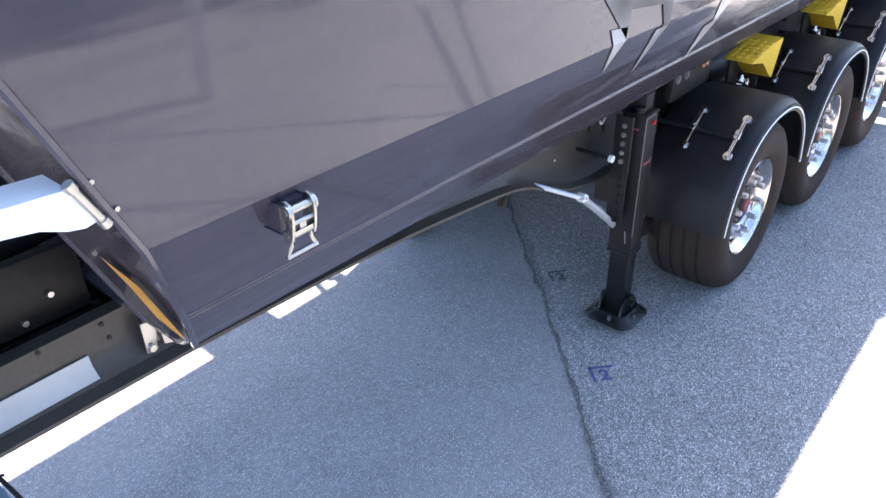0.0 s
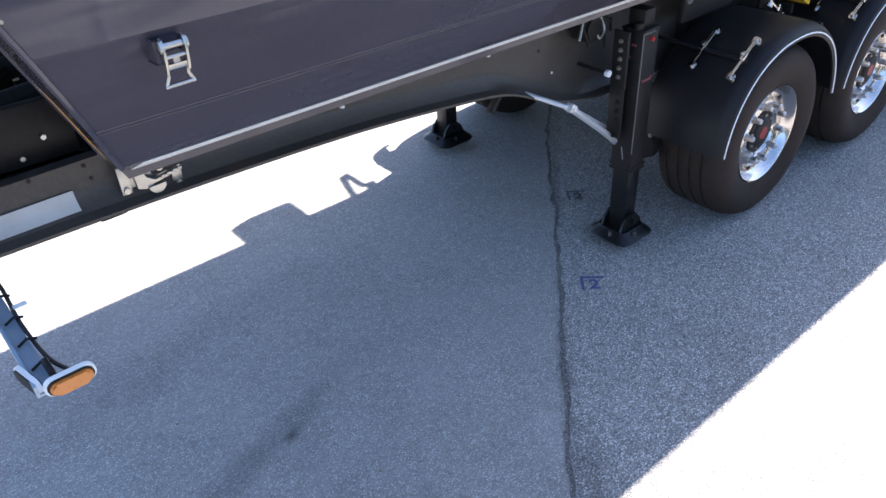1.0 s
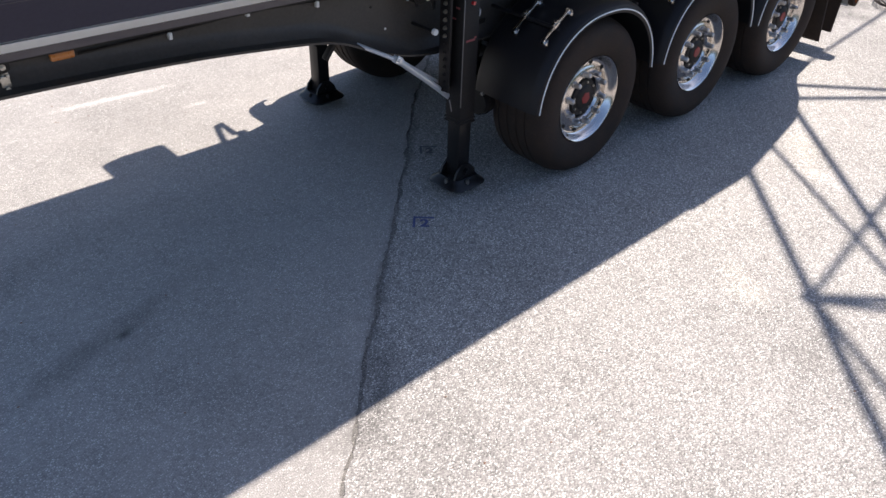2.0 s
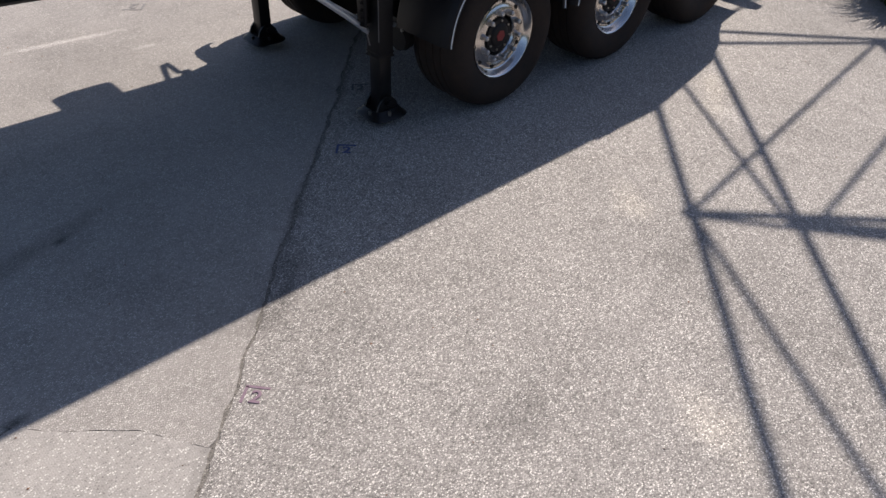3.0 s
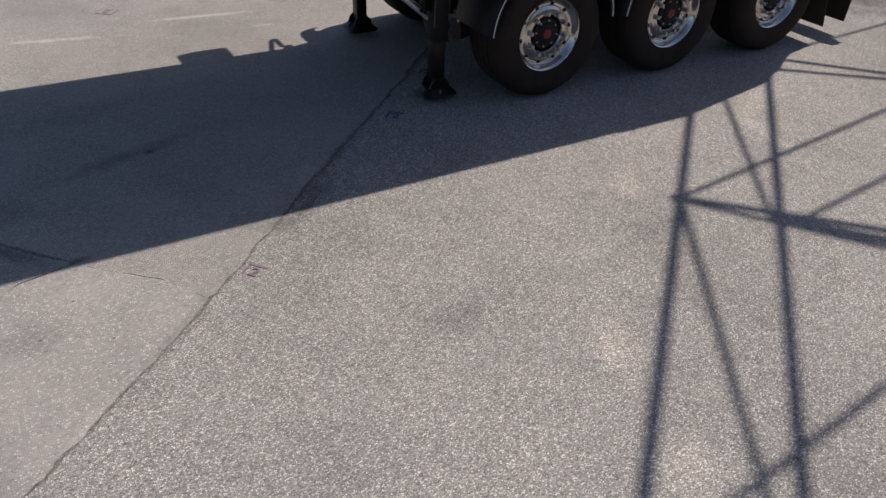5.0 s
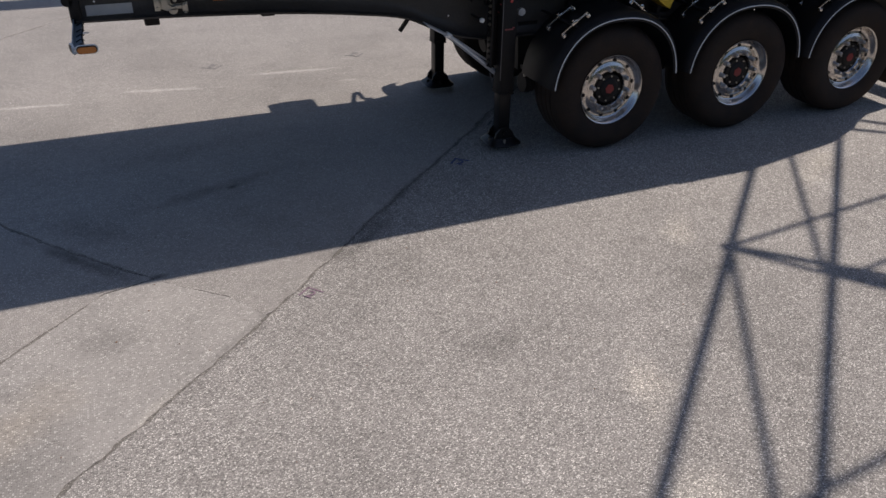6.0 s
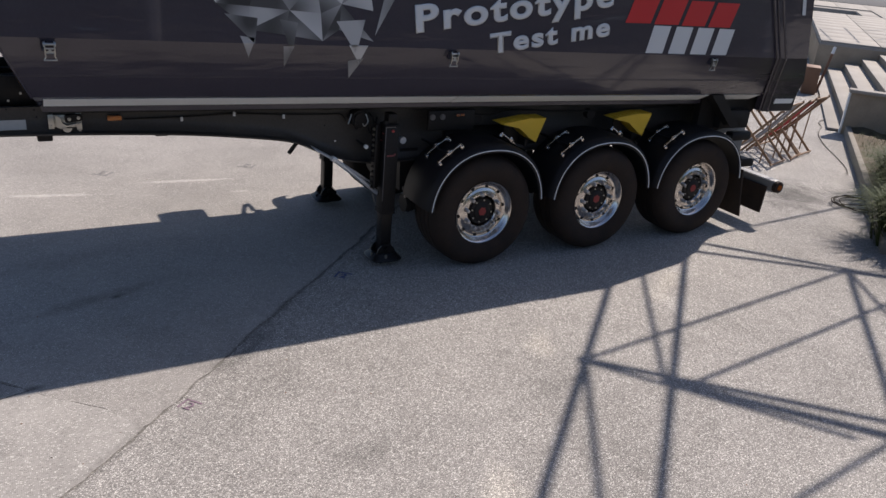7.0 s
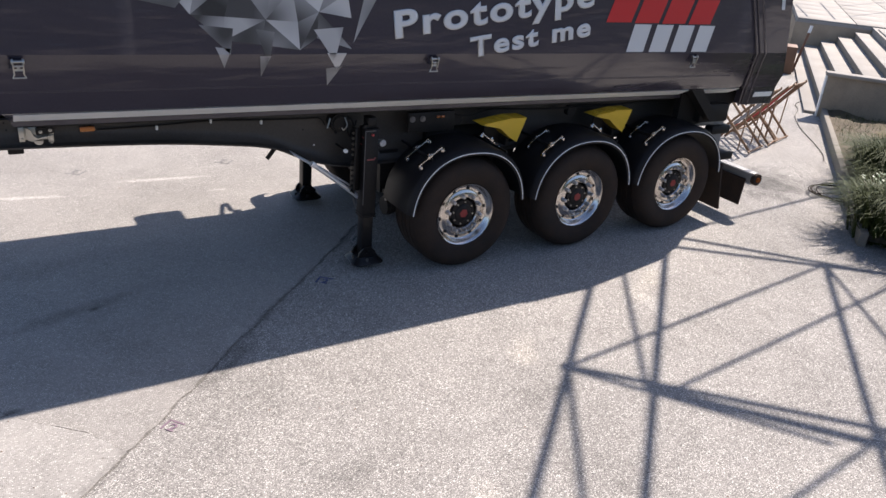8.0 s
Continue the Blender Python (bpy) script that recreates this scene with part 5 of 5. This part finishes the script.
truss = thing("overhead_lattice", pose(0, 0, 0), "grey steel space-frame lattice high over the yard on posts", "lattice")
CHORDS = [((-6.4, -7.6), (2.9, 1.05)), ((-4.7, -6.85), (3.3, 0.56)), ((-0.126, -1.757), (4.45, -6.20)),
          ((2.22, 0.13), (8.24, -6.15)), ((1.95, -0.10), (8.20, -5.05)), ((3.576, -1.325), (-3.3, -7.3))]
HEAVY = [((0.26, -2.235), (3.9, -6.37))]
THIN = [((-0.128, -1.80), (0.95, -3.22)), ((20.69, 11.4), (16.38, 7.91)), ((20.24, 10.5), (25.39, 11.91)), ((18.68, 10.88), (15.83, 8.39)), ((17.71, 8.42), (21.21, 9.36)), ((18.6, 10.8), (21.2, 9.3)),
        ((-0.126, -1.757), (3.576, -1.325)), ((0.40, -2.31), (5.0, -1.78)), ((1.60, -0.44), (0.2, -2.25)), ((-0.16, -1.81), (-2.2, -4.67)),
        ((3.576, -1.325), (1.2, -4.6)), ((1.29, -3.32), (-2.6, -3.75)), ((2.9, -0.12), (8.6, 0.32)), ((1.29, -3.32), (4.9, -3.0))]
for a, b in CHORDS:
    bm = B()
    add_rod(bm, over(*a), over(*b), 0.031, seg=10)
    part("chord", bm, M["galv"], truss)
for a, b in HEAVY:
    bm = B()
    add_rod(bm, over(*a), over(*b), 0.044, seg=10)
    part("girder", bm, M["galv"], truss)
for a, b in THIN:
    bm = B()
    add_rod(bm, over(*a), over(*b), 0.022, seg=8)
    part("diagonal", bm, M["galv"], truss)
for p in ((-0.126, -1.757), (0.27, -2.23), (3.576, -1.325), (1.29, -3.32)):
    bm = B()
    bmesh.ops.create_icosphere(bm, subdivisions=2, radius=0.06, matrix=Matrix.Translation(over(*p)))
    part("node", bm, M["galv"], truss)
for p in (over(4.45, -6.20), over(8.2, -6.13), over(-6.4, -7.6), over(-4.7, -6.85)):
    bm = B()
    add_rod(bm, (p[0], p[1], 0.0), (p[0], p[1], TRUSS_Z + 0.05), 0.09, seg=14)
    part("post", bm, M["galv"], truss)
# a broad beam beyond the trailer, part of the same roof
bm = B()
a, b = over(-14.0, 7.5), over(2.0, 7.5)
add_box(bm, a[0], b[0], a[1] - 0.3, a[1] + 0.3, TRUSS_Z - 0.1, TRUSS_Z + 0.1, 0.02)
part("broad_beam", bm, M["galv"], truss)
for x in (a[0] + 0.2, b[0] - 0.2):
    bm = B()
    add_rod(bm, (x, a[1], 0.0), (x, a[1], TRUSS_Z), 0.1, seg=14)
    part("post", bm, M["galv"], truss)

# ---- folding chairs behind the trailer ----
def deck_chair(m, cloth, label):
    """A low wooden deck chair: two long frames that cross, a prop, and a sling."""
    c = thing("deck_chair", m, label, "deck chair", "deck chairs")
    for y in (-0.27, 0.27):
        bm = B()
        add_box(bm, -0.018, 0.018, y - 0.010, y + 0.010, 0.0, 1.30, 0.004, pose(0, 0, 0.02, 0, 57, 0))
        part("side_rail", bm, M["wood"], c)
        bm = B()
        add_box(bm, -0.018, 0.018, y * 0.86 - 0.010, y * 0.86 + 0.010, 0.0, 1.12, 0.004, pose(1.0, 0, 0.02, 0, -63, 0))
        part("leg_rail", bm, M["wood"], c)
        bm = B()
        add_box(bm, -0.013, 0.013, y * 0.95 - 0.008, y * 0.95 + 0.008, 0.0, 0.54, 0.003, pose(0.74, 0, 0.02, 0, 4, 0))
        part("prop", bm, M["wood"], c)
    for x, z in ((0.01, 0.03), (1.07, 0.71), (0.99, 0.03), (0.03, 0.51)):
        bm = B()
        add_rod(bm, (x, -0.29, z), (x, 0.29, z), 0.013, seg=10)
        part("cross_bar", bm, M["wood"], c)
    bm = B()
    for s in (-1, 1):
        pts = []
        for k in range(13):
            t = k / 12
            p = Vector((1.05, 0, 0.70)).lerp(Vector((0.10, 0, 0.12)), t)
            pts.append((p.x, s * (0.05 + 0.07 * math.sin(3 * t)), p.z - 0.05 * math.sin(math.pi * t)))
        add_tube(bm, pts, 0.014, 8)
    part("sling", bm, cloth, c, "bunched canvas sling")
    return c


for x, y, turn, cloth, word in ((6.10, 2.40, -72, "cloth_grey", "grey"), (6.70, 2.58, -66, "cloth_red", "red"), (7.10, 2.70, -73, "brown", "brown")):
    deck_chair(pose(x, y, 0.0, 0, 0, turn) @ Matrix.Diagonal((0.68, 1, 1.30, 1)), M[cloth], "low beech deck chair with %s canvas by the stairs" % word)
crate = thing("wooden_board", pose(12.9, 6.25, 0, 0, 0, 38), "dark brown wooden board with a leaning pale stick", "board")
bm = B()
add_box(bm, -0.25, 0.30, -0.16, 0.16, 0.0, 0.62, 0.02)
part("board", bm, M["brown"], crate)
bm = B()
add_rod(bm, (0.2, -0.19, 0.0), (0.42, -0.34, 0.90), 0.03, seg=10)
part("stick", bm, M["brown"], crate)
bm = B()
add_rod(bm, (0.42, -0.34, 0.90), (0.46, -0.365, 1.06), 0.036, seg=10)
part("tip", bm, M["white"], crate)

# ---- hose by the kerb ----
bm = B()
pts = []
for k in range(105):
    a = k * math.tau / 30
    r = 0.30 + 0.05 * math.sin(k * 0.37) + 0.02 * (k // 30)
    pts.append((r * math.cos(a), 0.85 * r * math.sin(a), 0.014 + 0.012 * (k // 30) + 0.012 * abs(math.sin(k * 0.21))))
pts += [p[:] for p in arc_points([pts[-1], (0.5, -0.25, 0.012), (0.62, -0.6, 0.012), (0.55, -1.0, 0.012), (0.2, -1.5, 0.012)])][1:]
add_tube(bm, pts, 0.0065, 7)
hose = part("garden_hose", bm, M["rubber"], None, at=pose(5.75, 0.02, 0.0))
tagged(hose, "thin black hose in a loose coil on the concrete", "hose")
bm = B()
add_tube(bm, arc_points([(10.4, 3.94, 0.012), (9.95, 3.75, 0.012), (9.64, 3.46, 0.012), (9.0, 3.05, 0.012), (8.34, 2.44, 0.012), (7.75, 1.77, 0.012), (7.3, 1.3, 0.012), (7.0, 1.08, 0.012)]), 0.006, 6)
wire = part("loose_cable", bm, M["rubber"], None)
tagged(wire, "thin dark cable lying on the concrete", "cable")


# ---- planting ----
def tuft(u, v, height, count, seed, name, label, blade="grass"):
    """A dense clump of arching blades."""
    rng = random.Random(seed)
    t = thing(name, site_pose(u, v, 0.08), label, "grass", "ornamental grasses")
    verts, faces = [], []
    for _ in range(count):
        a = rng.uniform(0, math.tau)
        h = height * rng.uniform(0.55, 1.1)
        reach = height * rng.uniform(0.2, 0.82)
        r0 = rng.uniform(0, 0.20)
        w = rng.uniform(0.007, 0.016)
        d = Vector((math.cos(a), math.sin(a), 0))
        side = Vector((-d.y, d.x, 0)) * w
        base = Vector((rng.uniform(-1, 1) * 0.18, rng.uniform(-1, 1) * 0.18, -0.1)) + d * r0
        n0 = len(verts)
        for k in range(5):
            s = k / 4
            p = base + d * reach * s ** 1.6 + Vector((0, 0, h * (1.0 - (1 - s) ** 1.7) * (1.0 - 0.32 * s * s)))
            ww = side * (1 - s * 0.92)
            verts += [p - ww, p + ww]
        faces += [(n0 + 2 * k, n0 + 2 * k + 1, n0 + 2 * k + 3, n0 + 2 * k + 2) for k in range(4)]
    mesh = bpy.data.meshes.new("foliage")
    mesh.from_pydata([v[:] for v in verts], [], faces)
    mesh.materials.append(M[blade])
    part("foliage", mesh, None, t)
    return t


for k, (u, v, h, n) in enumerate(((3.9, -4.08, 0.52, 700), (4.5, -4.12, 0.62, 1300), (5.1, -4.15, 0.85, 1500), (5.8, -4.2, 0.66, 1300), (3.2, -3.9, 0.75, 1500), (2.95, -4.4, 0.95, 1300), (5.0, -4.8, 0.95, 2000), (3.8, -4.9, 0.8, 1400))):
    tuft(u, v, h, n, 20 + k, "grass_clump", "dark green ornamental grass with long arching blades")
for k, (u, v, h, n) in enumerate(((6.3, -4.55, 0.5, 700), (7.1, -4.75, 0.55, 800), (6.7, -5.3, 0.6, 700))):
    tuft(u, v, h, n, 60 + k, "grass_clump", "half-dry yellowish ornamental grass in the bed", "straw")
shrub = thing("shrub", site_pose(3.75, -3.93, 0.08), "bright green low broad-leaved shrub by the kerb", "shrub")
rng = random.Random(5)
verts, faces = [], []
for _ in range(420):
    a, r, h = rng.uniform(0, math.tau), rng.uniform(0, 0.32), rng.uniform(0.05, 0.42)
    p = Vector((r * math.cos(a), r * math.sin(a), h))
    d = Vector((math.cos(a + rng.uniform(-1, 1)), math.sin(a + rng.uniform(-1, 1)), rng.uniform(0.0, 0.7))).normalized()
    side = d.cross(Vector((0, 0, 1))).normalized() * rng.uniform(0.012, 0.022)
    n = len(verts)
    l = rng.uniform(0.045, 0.08)
    verts += [p, p + d * l * 0.5 - side, p + d * l, p + d * l * 0.5 + side - Vector((0, 0, 0.008))]
    faces.append((n, n + 1, n + 2, n + 3))
mesh = bpy.data.meshes.new("leaves")
mesh.from_pydata([v[:] for v in verts], [], faces)
mesh.materials.append(M["leaf"])
part("leaves", mesh, None, shrub)
bm = B()
for k in range(9):
    a = k * 0.7
    add_tube(bm, [(0, 0, -0.05), (0.1 * math.cos(a), 0.1 * math.sin(a), 0.15), (0.25 * math.cos(a), 0.25 * math.sin(a), 0.36)], 0.006, 5)
part("stems", bm, M["brown"], shrub)
# dry litter and thin straw over the bed
rng = random.Random(8)
verts, faces = [], []
for _ in range(10500):
    u, v = rng.uniform(2.75, 9.3), rng.uniform(-7.6, -3.75)
    p = Vector((u, v, 0.13 + 0.10 * noise.noise(Vector((u, v - KERB_V, 0)) * 1.7)))
    a = rng.uniform(0, math.tau)
    d = Vector((math.cos(a), math.sin(a), rng.uniform(0.0, 1.2))) * rng.uniform(0.03, 0.12)
    s = Vector((-d.y, d.x, 0)).normalized() * 0.004
    n = len(verts)
    verts += [p - s, p + s, p + d]
    faces.append((n, n + 1, n + 2))
mesh = bpy.data.meshes.new("ground_cover")
mesh.from_pydata([v[:] for v in verts], [], faces)
mesh.materials.append(M["grass"])
cover = part("ground_cover", mesh, None, None, at=site_pose(0, 0))
tagged(cover, "dry grass and litter over the soil", "ground cover", kind="stuff")

# ---- marks on the concrete ----
def yard_mark(x, y, turn, size, mat):
    bm = B()
    add_box(bm, 0.0, 0.018 * size, 0.0, 0.13 * size, -0.004, 0.0022)
    add_box(bm, 0.0, 0.15 * size, 0.120 * size, 0.138 * size, -0.004, 0.0022)
    corner = part("yard_mark", bm, mat, ground, "blue crayon setting-out mark", at=pose(x, y, 0, 0, 0, turn))
    mesh = lettering("2", 0.135 * size, 0.004, mat, "numeral")
    mesh.transform(Matrix.Rotation(radians(-90), 4, "X"))
    part("numeral", mesh, None, corner, at=pose(0.05 * size, 0.01 * size, 0.002))


yard_mark(-1.338, 0.164, -43, 0.85, M["chalk"])
yard_mark(-0.69, 0.84, -40, 0.8, M["stain"])
yard_mark(-2.92, -1.29, -50, 0.75, M["violet"])
yard_mark(-2.66, 3.54, 140, 1.15, M["faint"])
yard_mark(-1.06, 3.46, 140, 1.15, M["faint"])

# small dry bits of leaf and grit
rng = random.Random(31)
verts, faces = [], []
for _ in range(420):
    x, y = rng.uniform(-6.0, 6.0), rng.uniform(-4.5, 4.5)
    a, l, w = rng.uniform(0, math.tau), rng.uniform(0.003, 0.009), rng.uniform(0.3, 0.8)
    d, e = Vector((math.cos(a), math.sin(a), 0)) * l, Vector((-math.sin(a), math.cos(a), 0)) * l * w
    p = Vector((x, y, 0.0015))
    n = len(verts)
    verts += [p - d, p - e, p + d, p + e, p + Vector((0, 0, l * 0.5))]
    faces += [(n, n + 1, n + 4), (n + 1, n + 2, n + 4), (n + 2, n + 3, n + 4), (n + 3, n, n + 4)]
mesh = bpy.data.meshes.new("litter")
mesh.from_pydata([v[:] for v in verts], [], faces)
mesh.materials.append(M["brown"])
litter = part("litter", mesh, None, None)
tagged(litter, "dry leaf bits and grit on the concrete", "litter", kind="stuff")

# ---- unseen far side of the yard, behind the camera ----
# added so that the glossy body side mirrors a dark band
bm = B()
add_box(bm, -60, 60, -9.0, -8.5, -0.1, 2.6, 0.05)
far_wall = part("wall_south", bm, M["unseen_wall"])
tagged(far_wall, "unseen dark wall behind the camera, added for its reflection in the trailer's side", "wall", kind="structure")
